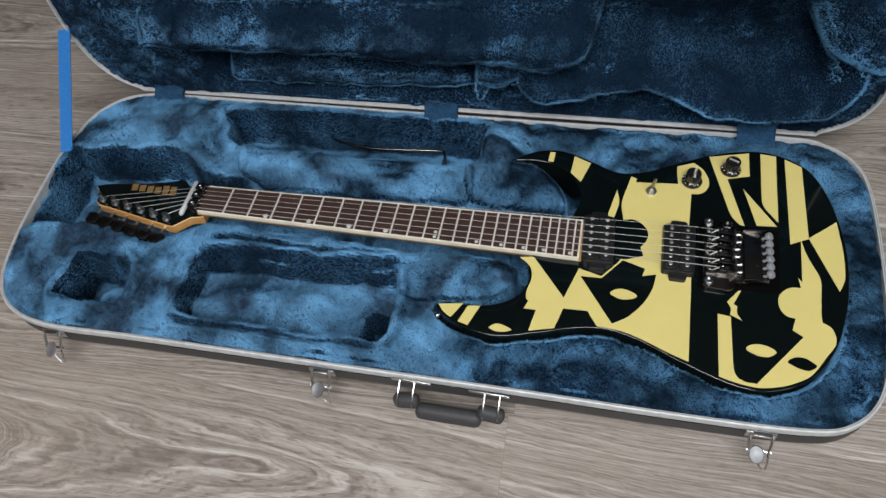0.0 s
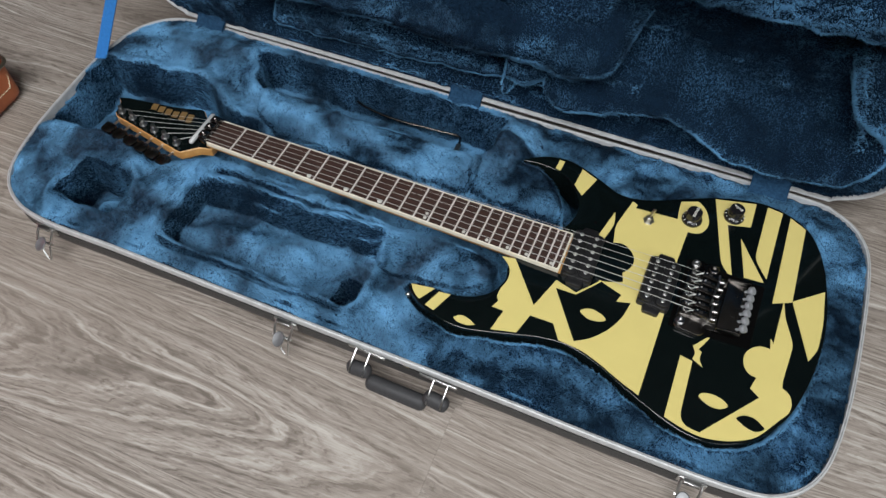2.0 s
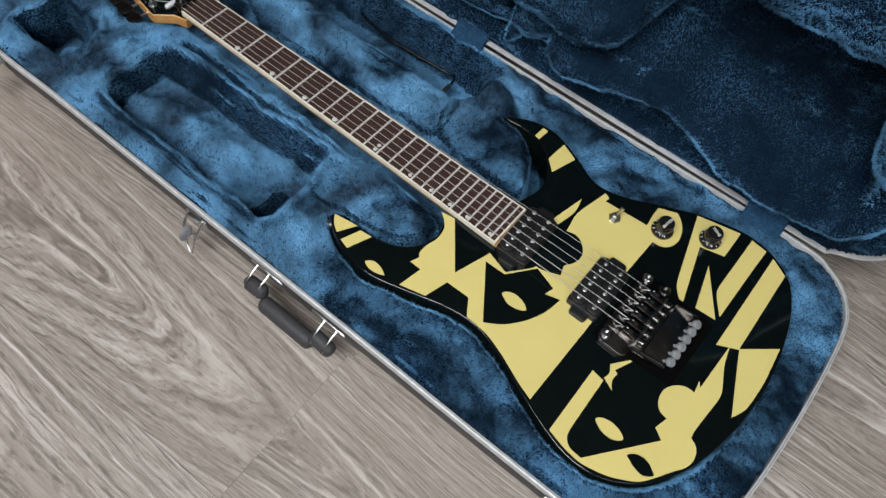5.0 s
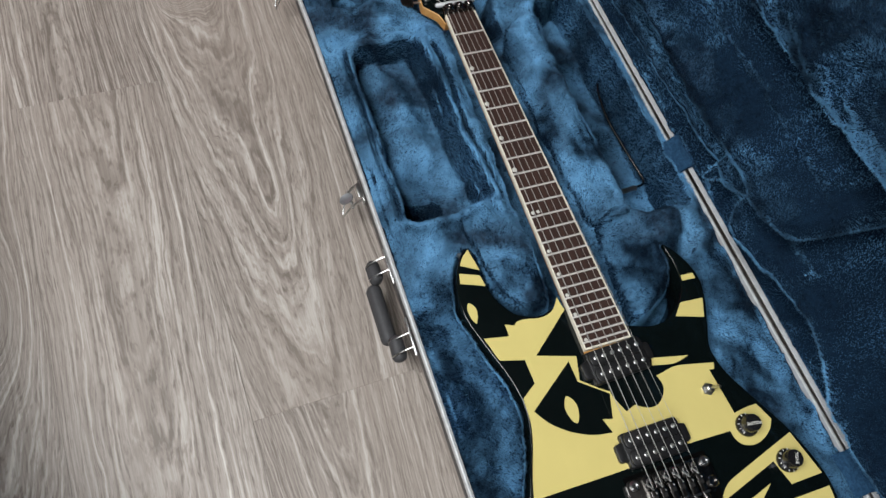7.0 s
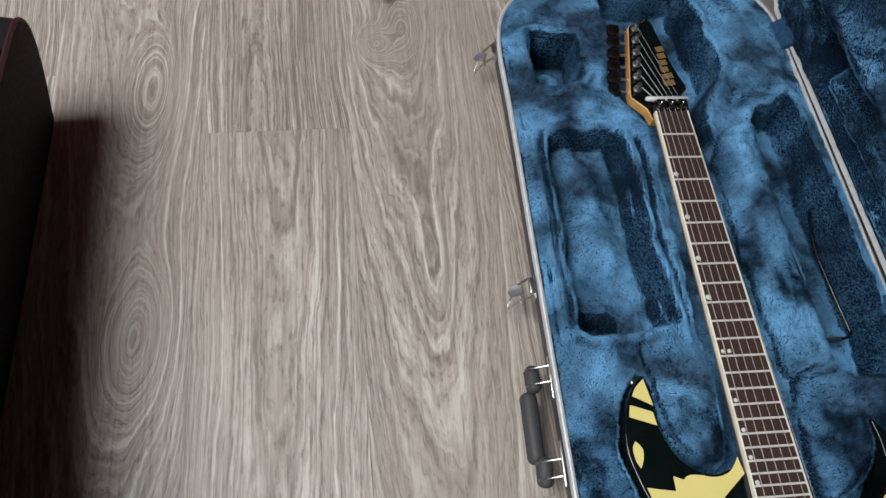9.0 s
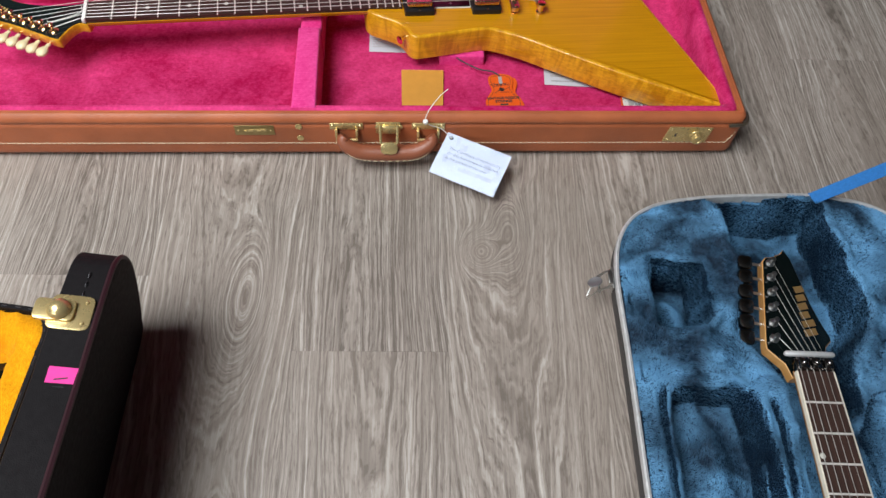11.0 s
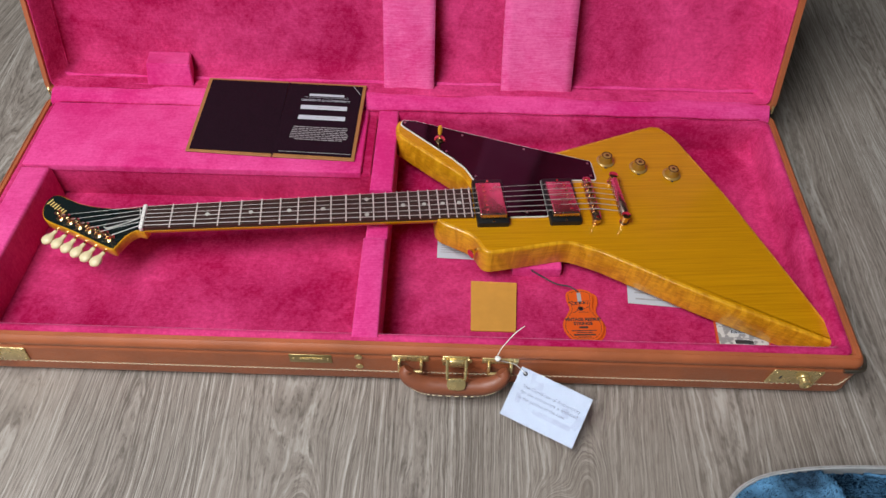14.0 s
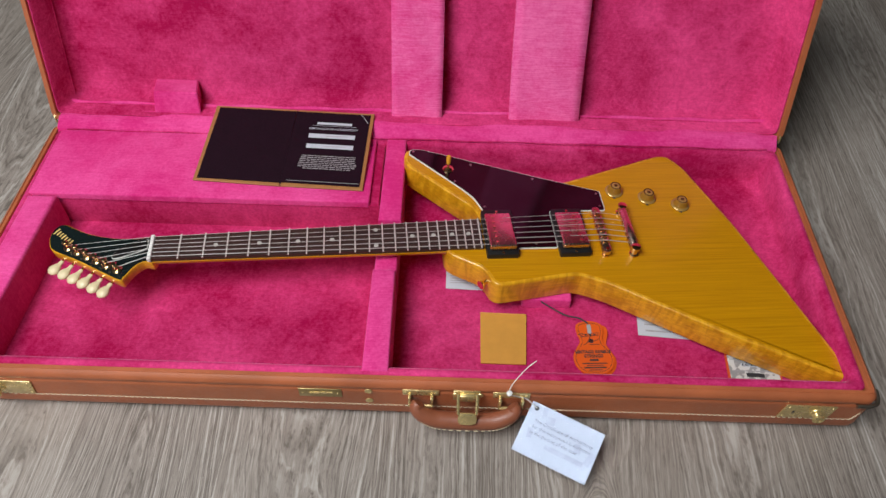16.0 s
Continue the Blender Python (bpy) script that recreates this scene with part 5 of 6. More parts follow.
for x in (0.004, LEN - 0.004):
    part("lid_hinge", tube([(x, -0.004, -0.002), (x, 0.006, 0.001), (x, 0.014, -0.004)], 0.0016, 6), BRASS, plid, "brass hinge end")

# front fittings: stitches, badge, rivets, latches, handle
front = -0.0006
stitch = None
n_st = 170
for i in range(n_st):
    x = 0.02 + (LEN - 0.04) * i / (n_st - 1)
    at = pose(x, front, 0.031)
    if stitch is None:
        stitch = part("stitch", tube([(-0.0026, 0.0004, 0.0003), (-0.0012, -0.0007, 0), (0.0012, -0.0007, 0), (0.0026, 0.0004, -0.0003)], 0.00055, 5), THREAD, pcase, "pale waxed thread stitch", at=at)
    else:
        again(stitch, at)
for i in range(6):
    again(stitch, pose(LEN - 0.017 + 0.0024 * i, front + 0.00025 * i * i, 0.034 + 0.0052 * i, 0, -60, 0))
badge = part("badge", rbox(0.054, 0.0016, 0.0185, 0.0006, at=pose(0.4955, -0.0008, 0.0575)), metal("aged_brass", (0.42, 0.33, 0.15), 0.36), pcase, "small brass badge")
for s in (-1, 1):
    part("badge_pin", lathe([(0.0014, 0), (0.001, 0.0008), (0, 0.001)], 10, at=pose(0.4955 + s * 0.022, -0.0016, 0.0575, 90, 0, 0)), BRASS, badge)
part("mark_bar", rbox(0.03, 0.0004, 0.004, 0, at=pose(0.497, -0.0018, 0.058, 0, -3, 0)), BRASS, badge, "worn engraved mark", smooth=False)
for z in (0.0645, 0.0415):
    part("rivet", lathe([(0.005, 0), (0.0048, 0.001), (0.0036, 0.0016), (0.0024, 0.001), (0, 0.0014)], 18, at=pose(0.5565, front, z, 90, 0, 0)), BRASS, pcase, "brass rivet")


def lock(x, key):
    lk = part("lock_plate", prism(round_poly([(-0.034, -0.014), (0.03, -0.016), (0.034, 0.014), (-0.03, 0.016)], 0.002), 0, 0.0014, 0.0005), BRASS, pcase, "brass lock plate", at=pose(x, front, 0.048, 90, 0, 0))
    part("knob", lathe([(0.009, 0), (0.0085, 0.002), (0.0058, 0.003), (0.005, 0.0065), (0.0075, 0.008), (0.0075, 0.0105), (0.0045, 0.012), (0.003, 0.0105), (0, 0.0105)], 20, at=pose(0.012 if key else -0.012, -0.001, 0.0014)), BRASS, lk, "turned brass knob")
    for sx, sy in ((-0.028, -0.009), (-0.025, 0.011), (0.027, -0.011), (0.029, 0.01)):
        part("pin", lathe([(0.002, 0), (0.0014, 0.001), (0, 0.0012)], 10, at=pose(sx, sy, 0.0014)), BRASS, lk)
    part("keyhole", prism([(-0.0185, -0.004), (-0.0165, -0.004), (-0.016, 0.003), (-0.019, 0.003)], 0.0013, 0.0016), INK, lk, smooth=False)


lock(1.108, True)
lock(0.098, False)
for x in (LEN - 0.008,):
    part("corner_clip", tube(spline([(x - 0.018, -0.003, 0.069), (x, -0.003, 0.07), (x + 0.009, 0.003, 0.071), (x + 0.012, 0.02, 0.071)], 4, False), 0.0028, 8), metal("aged_nickel", (0.4, 0.36, 0.28), 0.35), pcase, "dull metal corner clip")
# handle
hx0, hx1 = 0.622, 0.735
hp = spline([(hx0 - 0.002, -0.009, 0.054), (hx0 - 0.005, -0.013, 0.048), (hx0 + 0.006, -0.018, 0.0385), (hx0 + 0.028, -0.02, 0.032), (hx1 - 0.028, -0.02, 0.032), (hx1 - 0.006, -0.018, 0.0385), (hx1 + 0.005, -0.013, 0.048), (hx1 + 0.002, -0.009, 0.054)], 6, False)
ph = part("handle", tube(hp, [0.0075 + 0.0042 * math.sin(math.pi * i / (len(hp) - 1)) for i in range(len(hp))], 12), HANDLE_TAN, pcase, "stitched tan leather carrying handle folded down")
for i in range(4, len(hp) - 4, 1):
    p, q = Vector(hp[i]), Vector(hp[min(i + 1, len(hp) - 1)])
    d = (q - p)
    m = p + Vector((0, -0.0075 - 0.0042 * math.sin(math.pi * i / (len(hp) - 1)), -0.004))
    part("stitch", tube([m, m + d * 0.55], 0.0006, 5), THREAD, ph)
for x in (hx0, hx1):
    pl = part("bracket", rbox(0.046, 0.0016, 0.012, 0.0006, at=pose(x, front - 0.0008, 0.066)), BRASS, ph, "brass handle bracket")
    for s in (-1, 1):
        part("bracket_post", rbox(0.0035, 0.009, 0.022, 0.001, at=pose(x + s * 0.014, -0.0045, 0.052)), BRASS, ph)
        part("bracket_pin", lathe([(0.003, 0), (0.002, 0.0014), (0, 0.0016)], 10, at=pose(x + s * 0.019, front - 0.0016, 0.067, 90, 0, 0)), BRASS, ph)
    part("bracket_bar", tube([(x - 0.015, -0.008, 0.045), (x + 0.015, -0.008, 0.045)], 0.0022, 8), BRASS, ph)
# centre latch hanging over the handle
cl = part("centre_latch", rbox(0.034, 0.002, 0.022, 0.001, at=pose(0.6795, front - 0.001, 0.063)), BRASS, pcase, "brass centre latch hanging open")
part("hasp", prism(round_poly([(-0.0118, -0.015), (0.0118, -0.015), (0.0118, 0.002), (-0.0118, 0.002)], 0.009), 0, 0.002, 0.0006), BRASS, cl, at=pose(0.6805, -0.0225, 0.0535, 62, 0, 0))
part("hasp_roll", rbox(0.02, 0.006, 0.014, 0.002, at=pose(0.6805, -0.0045, 0.063)), BRASS, cl)
for s in (-1, 1):
    part("side_rail", tube([(0.6805 + s * 0.0118, -0.004, 0.07), (0.6805 + s * 0.0118, -0.013, 0.064), (0.6805 + s * 0.0112, -0.0225, 0.053)], 0.0021, 8), BRASS, cl)
    part("side_ear", lathe([(0.004, 0), (0.0035, 0.0016), (0, 0.002)], 14, at=pose(0.6805 + s * 0.0155, front - 0.002, 0.066, 90, 0, 0)), BRASS, cl)

# ---- things in the pink case ----
FL = FLOOR2 + 0.001


def flat_thing(name, points, z0, z1, mat, label, category, part_name="sheet", bevel=0.0):
    cx, cy = sum(p[0] for p in points) / len(points), sum(p[1] for p in points) / len(points)
    t = thing(name, PINK_AT @ pose(cx, cy, 0), label, category)
    part(part_name, prism([(x - cx, y - cy) for x, y in points], z0, z1, bevel, 1), mat, t, smooth=False)
    return t, (cx, cy)


KRAFT = plain("ochre_paper", (0.6, 0.285, 0.045), 0.6, spread=0.05)
env, c = flat_thing("envelope", [(0.699, 0.069), (0.76, 0.069), (0.764, 0.151), (0.699, 0.152)], FL, FL + 0.002, KRAFT, "small ochre paper envelope lying on pink velvet", "envelope", "pouch")
part("fold", prism([(-0.0305, 0.0395), (0.0325, 0.0385), (0.0325, 0.0405), (-0.0305, 0.0415)], FL + 0.002, FL + 0.0028), plain("ochre_fold", (0.66, 0.33, 0.06), 0.6), env, smooth=False)
card, c = flat_thing("paper_card", [(0.649, 0.194), (0.72, 0.192), (0.72, 0.239), (0.649, 0.239)], FL, FL + 0.0008, PAPER, "printed white guarantee card half under the guitar", "paper card")
GREYINK = plain("grey_print", (0.35, 0.35, 0.36), 0.7)
for k in range(6):
    part("text_line", prism([(-0.03, 0.0), (0.02 + 0.008 * (k % 2), 0.0), (0.02 + 0.008 * (k % 2), 0.0013), (-0.03, 0.0013)], FL + 0.0008, FL + 0.001), GREYINK, card, "line of small print", smooth=False, at=pose(0, 0.009 - k * 0.0042, 0))
card2, c = flat_thing("paper_card", [(0.919, 0.123), (1.03, 0.115), (1.03, 0.17), (0.922, 0.162)], FL, FL + 0.0008, PAPER, "white specification card with handwriting half under the guitar", "paper card")
for k, w in enumerate((0.05, 0.042, 0.035)):
    part("text_line", prism([(-0.045, 0.0), (-0.045 + w, -0.002), (-0.045 + w, 0.0005), (-0.045, 0.0025)], FL + 0.0008, FL + 0.001), GREYINK, card2, "line of writing", smooth=False, at=pose(0, 0.008 - k * 0.0105, 0))
CAMO = Nodes("grey_patterned_print")
cf = CAMO.noise(CAMO.coords(), 120, 1, 0.4)
CAMO.set(Base_Color=CAMO.mix(CAMO.remap(cf, 0.47, 0.52), (0.3, 0.3, 0.3), (0.62, 0.62, 0.6)), Roughness=0.4)
card3, c = flat_thing("swing_card", [(1.03, 0.056), (1.102, 0.053), (1.105, 0.105), (1.033, 0.105)], FL, FL + 0.0012, plain("orange_card", (0.6, 0.08, 0.02), 0.5), "grey printed card with an orange edge on velvet", "card", "backing")
part("printed_face", prism([(-0.034, -0.024), (0.032, -0.0245), (0.034, 0.025), (-0.032, 0.025)], FL + 0.0012, FL + 0.0016), CAMO.mat, card3, "grey mottled print", smooth=False)
for k, (x, y, w, h, mt) in enumerate(((-0.012, -0.019, 0.024, 0.006, INK), (-0.016, -0.003, 0.028, 0.005, PAPER), (-0.03, -0.0105, 0.055, 0.0014, GREYINK), (-0.03, 0.007, 0.04, 0.0014, GREYINK), (-0.016, 0.012, 0.02, 0.005, INK))):
    part("print_bar", prism([(x, y), (x + w, y - 0.0006), (x + w, y + h - 0.0006), (x, y + h)], FL + 0.0016, FL + 0.0018), mt, card3, "printed bar", smooth=False)
for k in range(14):
    part("print_bar", rbox(0.0008 + 0.0006 * (k % 3 == 0), 0.0042, 0.0002, 0, at=pose(-0.014 + k * 0.0019, -0.0005, FL + 0.0019)), INK, card3, smooth=False)

# orange guitar-shaped string packet on a dark cord
PACK = plain("orange_card_face", (0.72, 0.1, 0.008), 0.45, spread=0.05)
pk_shape = spline([(-0.0165, 0.037), (0.0, 0.042), (0.0165, 0.037), (0.0185, 0.024), (0.0155, 0.01), (0.0205, 0.0), (0.0275, -0.014), (0.025, -0.03), (0.012, -0.041), (-0.012, -0.041), (-0.025, -0.03), (-0.0275, -0.014), (-0.0205, 0.0), (-0.0155, 0.01), (-0.0185, 0.024)], 5)
pack = thing("string_packet", PINK_AT @ pose(0.8515, 0.0985, FL + 0.003, 2, 0, 3), "orange guitar-shaped string packet with black print", "string packet")
part("back_card", prism(pk_shape, -0.003, -0.0015), PACK, pack, at=pose(0.0045, -0.002, 0, 0, 0, -5), smooth=False)
face = part("front_card", prism(pk_shape, 0, 0.0014), PACK, pack, "orange card printed in black", smooth=False)
ring = offset_line(ccw(pk_shape), -0.0035)
part("printed_border", tube([(x, y, 0.00135) for x, y in ring], 0.00035, 4, True), INK, face)
for words, y, size in (("VINTAGE REISSUE", -0.008, 0.0062), ("STRINGS", -0.0145, 0.0066)):
    lettering("lettering", words, size, INK, face, pose(0, y, 0.0016), "black lettering", bold=0.00022)
for y, w, h in ((-0.0205, 0.012, 0.003), (-0.0255, 0.034, 0.0014), (-0.0285, 0.022, 0.0012), (-0.032, 0.03, 0.0022), (-0.0355, 0.018, 0.0012)):
    part("print_bar", rbox(w, h, 0.0002, 0, at=pose(0, y, 0.0015)), INK, face, "printed bar", smooth=False)
part("print_neck", rbox(0.0055, 0.015, 0.0002, 0, at=pose(0, 0.0285, 0.0015)), GREYINK, face, smooth=False)
for x, y, w, r in ((0, 0.021, 0.022, 7), (0, 0.0175, 0.022, 7), (-0.011, 0.019, 0.006, 70), (0.011, 0.0195, 0.006, 80), (-0.013, 0.021, 0.007, 20), (-0.013, 0.0185, 0.007, -35), (-0.006, 0.006, 0.013, 30), (0.008, 0.011, 0.01, 25), (0.004, 0.004, 0.014, 0), (-0.003, 0.0115, 0.012, 60)):
    part("print_bar", rbox(w, 0.0007, 0.0002, 0, at=pose(x, y, 0.0015, 0, 0, r)), INK, face, smooth=False)
part("print_disc", lathe([(0.0035, 0), (0.0035, 0.0002), (0.0025, 0.0002), (0.0025, 0)], 16, at=pose(0, 0.0095, 0.0014)), INK, face)
for x in (-0.006, 0.0, 0.006):
    part("print_mark", rbox(0.0035, 0.0022, 0.0002, 0, at=pose(x, 0.0192, 0.0015, 0, 0, 7)), INK, face, smooth=False)
part("cord", tube(spline([(0, 0.037, 0.002), (-0.012, 0.045, 0.004), (-0.03, 0.05, 0.004), (-0.05, 0.062, 0.006), (-0.064, 0.07, 0.01)], 6, False), 0.0011, 6), INK, pack, "dark twisted cord")

# folder of the certificate on the pocket flap
COVER = plain("tan_folder_board", (0.36, 0.16, 0.05), 0.5)
PLUM = plain("plum_page", (0.011, 0.002, 0.007), 0.8)
PLUM.node_tree.nodes["Principled BSDF"].inputs["Specular IOR Level"].default_value = 0.15
cert = thing("certificate_folder", PINK_AT @ pose(0.262, 0.3376, 0.0868, 5.0, 0, -2.2), "open dark plum certificate folder with tan cover edges", "folder")
for x0, x1, name in ((-0.002, 0.1308, "left_cover"), (0.1322, 0.2575, "right_cover")):
    l, r = (0.0055, 0.0) if x0 < 0 else (0.0, 0.0055)
    cv = part(name, prism([(x0, -0.001 if x0 < 0 else -0.0035), (x1, -0.0035), (x1 - 0.001, 0.158), (x0 - 0.001, 0.158)], 0.0, 0.0022, 0.0006, 1), COVER, cert, "tan board cover")
    part("page", prism([(x0 + l, 0.003), (x1 - r, 0.002), (x1 - r - 0.001, 0.1535), (x0 + l, 0.1535)], 0.0022, 0.003), PLUM, cv, "dark plum page", smooth=False)
part("spine_crease", rbox(0.0022, 0.155, 0.0006, 0.0002, at=pose(0.1316, 0.0775, 0.0026)), PLUM, cert)
part("maker_bar", rbox(0.056, 0.0048, 0.0002, 0, at=pose(0.1955, 0.1295, 0.0032)), PAPER, cert, "white heading bar", smooth=False)
lettering("lettering", "CERTIFICATE OF AUTHENTICITY", 0.0056, PAPER, cert, pose(0.1955, 0.1175, 0.0032), "white lettering", 0.95)
part("rule", rbox(0.07, 0.0004, 0.0002, 0, at=pose(0.1955, 0.1243, 0.0032)), PAPER, cert, smooth=False)
for y in (0.102, 0.08):
    part("name_strip", rbox(0.074, 0.0088, 0.0003, 0, at=pose(0.195, y, 0.0032)), PAPER, cert, "white paper strip with handwriting", smooth=False)
    part("written_bar", rbox(0.034, 0.0012, 0.0002, 0, at=pose(0.203, y, 0.0035, 0, 0, 2)), GREYINK, cert, smooth=False)
PALE_PRINT = plain("pale_print", (0.36, 0.34, 0.35), 0.7)
word_rng = random.Random(5)
for k, w in enumerate((0.084, 0.086, 0.088, 0.088, 0.09, 0.09, 0.09, 0.074)):
    x = 0.1965 - w / 2
    while x < 0.1965 + w / 2 - 0.002:
        q = min(word_rng.uniform(0.003, 0.011), 0.1965 + w / 2 - x)
        part("word_bar", rbox(q, 0.0013, 0.0002, 0, at=pose(x + q / 2, 0.0595 - k * 0.0037, 0.0032)), PALE_PRINT, cert, "small printed word", smooth=False)
        x += q + 0.0013
for p, q in (((0.14, 0.0075), (0.25, 0.0075)), ((0.236, 0.153), (0.2495, 0.134))):
    part("corner_tab", tube([(*p, 0.0032), (*q, 0.0032)], 0.00045, 4), GREYINK, cert)

# swing tag tied to the handle
tag = thing("swing_tag", PINK_AT @ pose(0.735, -0.058, 0.036, 14, 3, -25.5), "white card tag in a clear sleeve tied to the handle", "tag")
TAG_CARD = plain("tag_card", (0.32, 0.355, 0.42), 0.95, spread=0.03)
part("card", prism(round_poly([(0, 0), (0.096, 0), (0.096, 0.0665), (0, 0.0665)], 0.001), 0, 0.0006), TAG_CARD, tag, smooth=False)
CLEAR = Nodes("clear_vinyl")
CLEAR.set(Base_Color=(0.95, 0.97, 1.0), Roughness=0.05, Transmission_Weight=1.0, IOR=1.06)
sleeve = part("sleeve", prism(round_poly([(-0.002, -0.002), (0.103, -0.002), (0.103, 0.0685), (-0.002, 0.0685)], 0.001), 0.0008, 0.0012), CLEAR.mat, tag, "clear plastic sleeve", smooth=False)
sleeve.visible_shadow = False
part("eyelet", lathe([(0.003, 0), (0.003, 0.0004), (0, 0.0004)], 14, at=pose(0.008, 0.0595, 0.0006)), INK, tag)
TAG_INK = plain("grey_letter_ink", (0.1, 0.11, 0.14), 0.7)
for k, words in enumerate(("The Certificate of Authenticity", "for this instrument is enclosed", "in the pocket of the case")):
    lettering("lettering", words, 0.0062, TAG_INK, tag, pose(0.0115, 0.0445 - k * 0.0075, 0.00065), "grey lettering", align="LEFT")
FAINT = plain("faint_print", (0.285, 0.315, 0.38), 0.95)
for x, y, w, h, r in ((0.02, 0.058, 0.006, 0.014, 10), (0.03, 0.052, 0.01, 0.01, 10), (0.012, 0.028, 0.006, 0.012, 10), (0.06, 0.02, 0.05, 0.006, 0), (0.09, 0.03, 0.008, 0.018, -15), (0.072, 0.035, 0.008, 0.012, 20)):
    part("mark_bar", rbox(w, h, 0.0001, 0, at=pose(x, y, 0.0006, 0, 0, r)), FAINT, tag, "faint printed mark", smooth=False)
tie = spline([(0.008, 0.0595, 0.001), (-0.008, 0.0615, 0.012), (-0.02, 0.056, 0.022), (-0.028, 0.053, 0.031), (-0.029, 0.06, 0.04), (-0.025, 0.072, 0.05), (-0.019, 0.086, 0.058), (-0.013, 0.096, 0.061)], 5, False)
part("string_tie", tube(tie, 0.0006, 6), WHITE, tag, "white plastic tie")
part("tie_knot", lathe([(0.0, -0.004), (0.0034, -0.002), (0.0036, 0.002), (0, 0.004)], 10, at=pose(-0.028, 0.053, 0.032)), WHITE, tag)

# ---- amber guitar in the pink case ----
G2_AT = PINK_AT @ pose(0.2455, 0.1884, 0, 0, 0, 6.6)
amber = thing("electric_guitar", G2_AT, "angular amber wood electric guitar with dark pickguard and gold hardware", "electric guitar")
BODY_AT = pose(0, 0, 0.1145, 0, 3.12, 0)
EXP = round_poly(mm([(352, 152), (357, 182), (382, 182), (590, 103), (748, 158), (775, 166), (797, 136), (839, 12), (874, -120), (905, -240), (906, -258), (884, -249), (756, -177), (623, -93), (582, -75), (501, -87), (464, -92), (452, -60), (402, -31), (402, 28), (459, 31), (448, 57), (413, 91)]), 0.014, 6)
body2 = part("body", prism(EXP, -0.044, 0.0, 0.005, 4, True), KORINA_SIDE, amber, "amber lacquered flamed wood body", at=BODY_AT)
inner = offset_line(ccw(EXP), -0.0052)
part("top", prism(inner, -0.001, 0.00025), KORINA, body2, "straight-grained amber lacquered top", smooth=False)
SC2, END2 = 0.6286, 0.4555


def board2(x):
    return 0.103 - 0.018 * x


def half2(x):
    return 0.0218 + (0.0285 - 0.0218) * x / END2


fb2 = fretboard(amber, END2, half2, board2, SC2, 22, ROSEWOOD, None)
for k in range(1, 23):
    x = SC2 * (1 - 2 ** (-k / 12))
    part("fret_end", lathe([(0.0012, 0), (0.0009, 0.0008), (0, 0.001)], 8, at=pose(x, -half2(x) + 0.0012, board2(x) + 0.0004)), FRET, fb2)
d2 = None
for k in (3, 5, 7, 9, 12, 12.5, 15, 17, 19, 21):
    n = int(k)
    x = SC2 * (2 - 2 ** (-(n - 1) / 12) - 2 ** (-n / 12)) / 2
    y = {12: -0.0145, 12.5: 0.0145}.get(k, 0.0)
    at = pose(x, y, board2(x))
    if d2 is None:
        d2 = part("inlay", lathe([(0.0032, -0.0004), (0.0032, 0.0003)], 16), PEARL, fb2, "round pearl dot", at=at)
    else:
        again(d2, at)
neck_loft(amber, -0.004, 0.47, lambda x: half2(x) - 0.0004, board2, lambda x: 0.013 + 0.004 * x, KORINA)
part("nut", rbox(0.005, 0.044, 0.007, 0.0008, at=pose(-0.0028, 0, board2(0) - 0.001)), WHITE, amber, "white nut")
GOLD_INK = plain("gold_ink", (0.72, 0.5, 0.16), 0.4)
# hockey-stick headstock
HEAD2 = spline(mm([(2, -20), (-12, -19), (-24, -27), (-34, -42), (-40, -47), (-67, -30), (-107, -3), (-141, 17), (-152, 28), (-157, 45), (-155, 60), (-147, 69), (-137, 68), (-124, 60), (-101, 46), (-66, 33), (-30, 26), (2, 22)]), 5)
HEAD2_AT = pose(0, 0, board2(0) - 0.006, 0, -5.0, 0)
head2 = part("headstock", prism(HEAD2, -0.015, 0.0, 0.0012, 2, True), KORINA_SIDE, amber, "curved hockey-stick headstock with amber edge", at=HEAD2_AT)
part("face_veneer", prism(offset_line(ccw(HEAD2), -0.0015), 0, 0.0007), plain("black_face", (0.008, 0.014, 0.014), 0.18, coat=0.5), head2, "glossy black headstock face", smooth=False)
for i, w in enumerate((0.0095, 0.007, 0.0065, 0.0075, 0.006, 0.007, 0.008)):
    part("mark_bar", rbox(0.0024, w * 1.15, 0.0004, 0, at=pose(-0.1485 + 0.0042 * i, 0.0565 - 0.0041 * i, 0.0012, 0, 0, -38)), GOLD_INK, head2, "gold lettering bar", smooth=False)
COVER_BLACK = plain("cover_black", (0.003, 0.003, 0.003), 0.4)
COVER2 = spline(mm([(-58, -4), (-50, 8), (-36, 16), (-14, 22), (-10, 14), (-11, 3), (-30, -4), (-52, -9)]), 4)
part("rod_cover", prism(COVER2, 0.0007, 0.0024), WHITE, head2, "white edged truss rod cover")
part("rod_cover_face", prism(offset_line(ccw(COVER2), -0.0009), 0.0024, 0.0032), COVER_BLACK, head2, smooth=False)
posts2 = [Vector((-0.124 + 0.0156 * i, 0.0225 - 0.0101 * i)) for i in range(6)]
for p in posts2:
    tuner(head2, pose(p.x, p.y, 0.0007, 0, 0, -30), GOLD, None, IVORY, "tulip", "gold post with ivory tulip button")

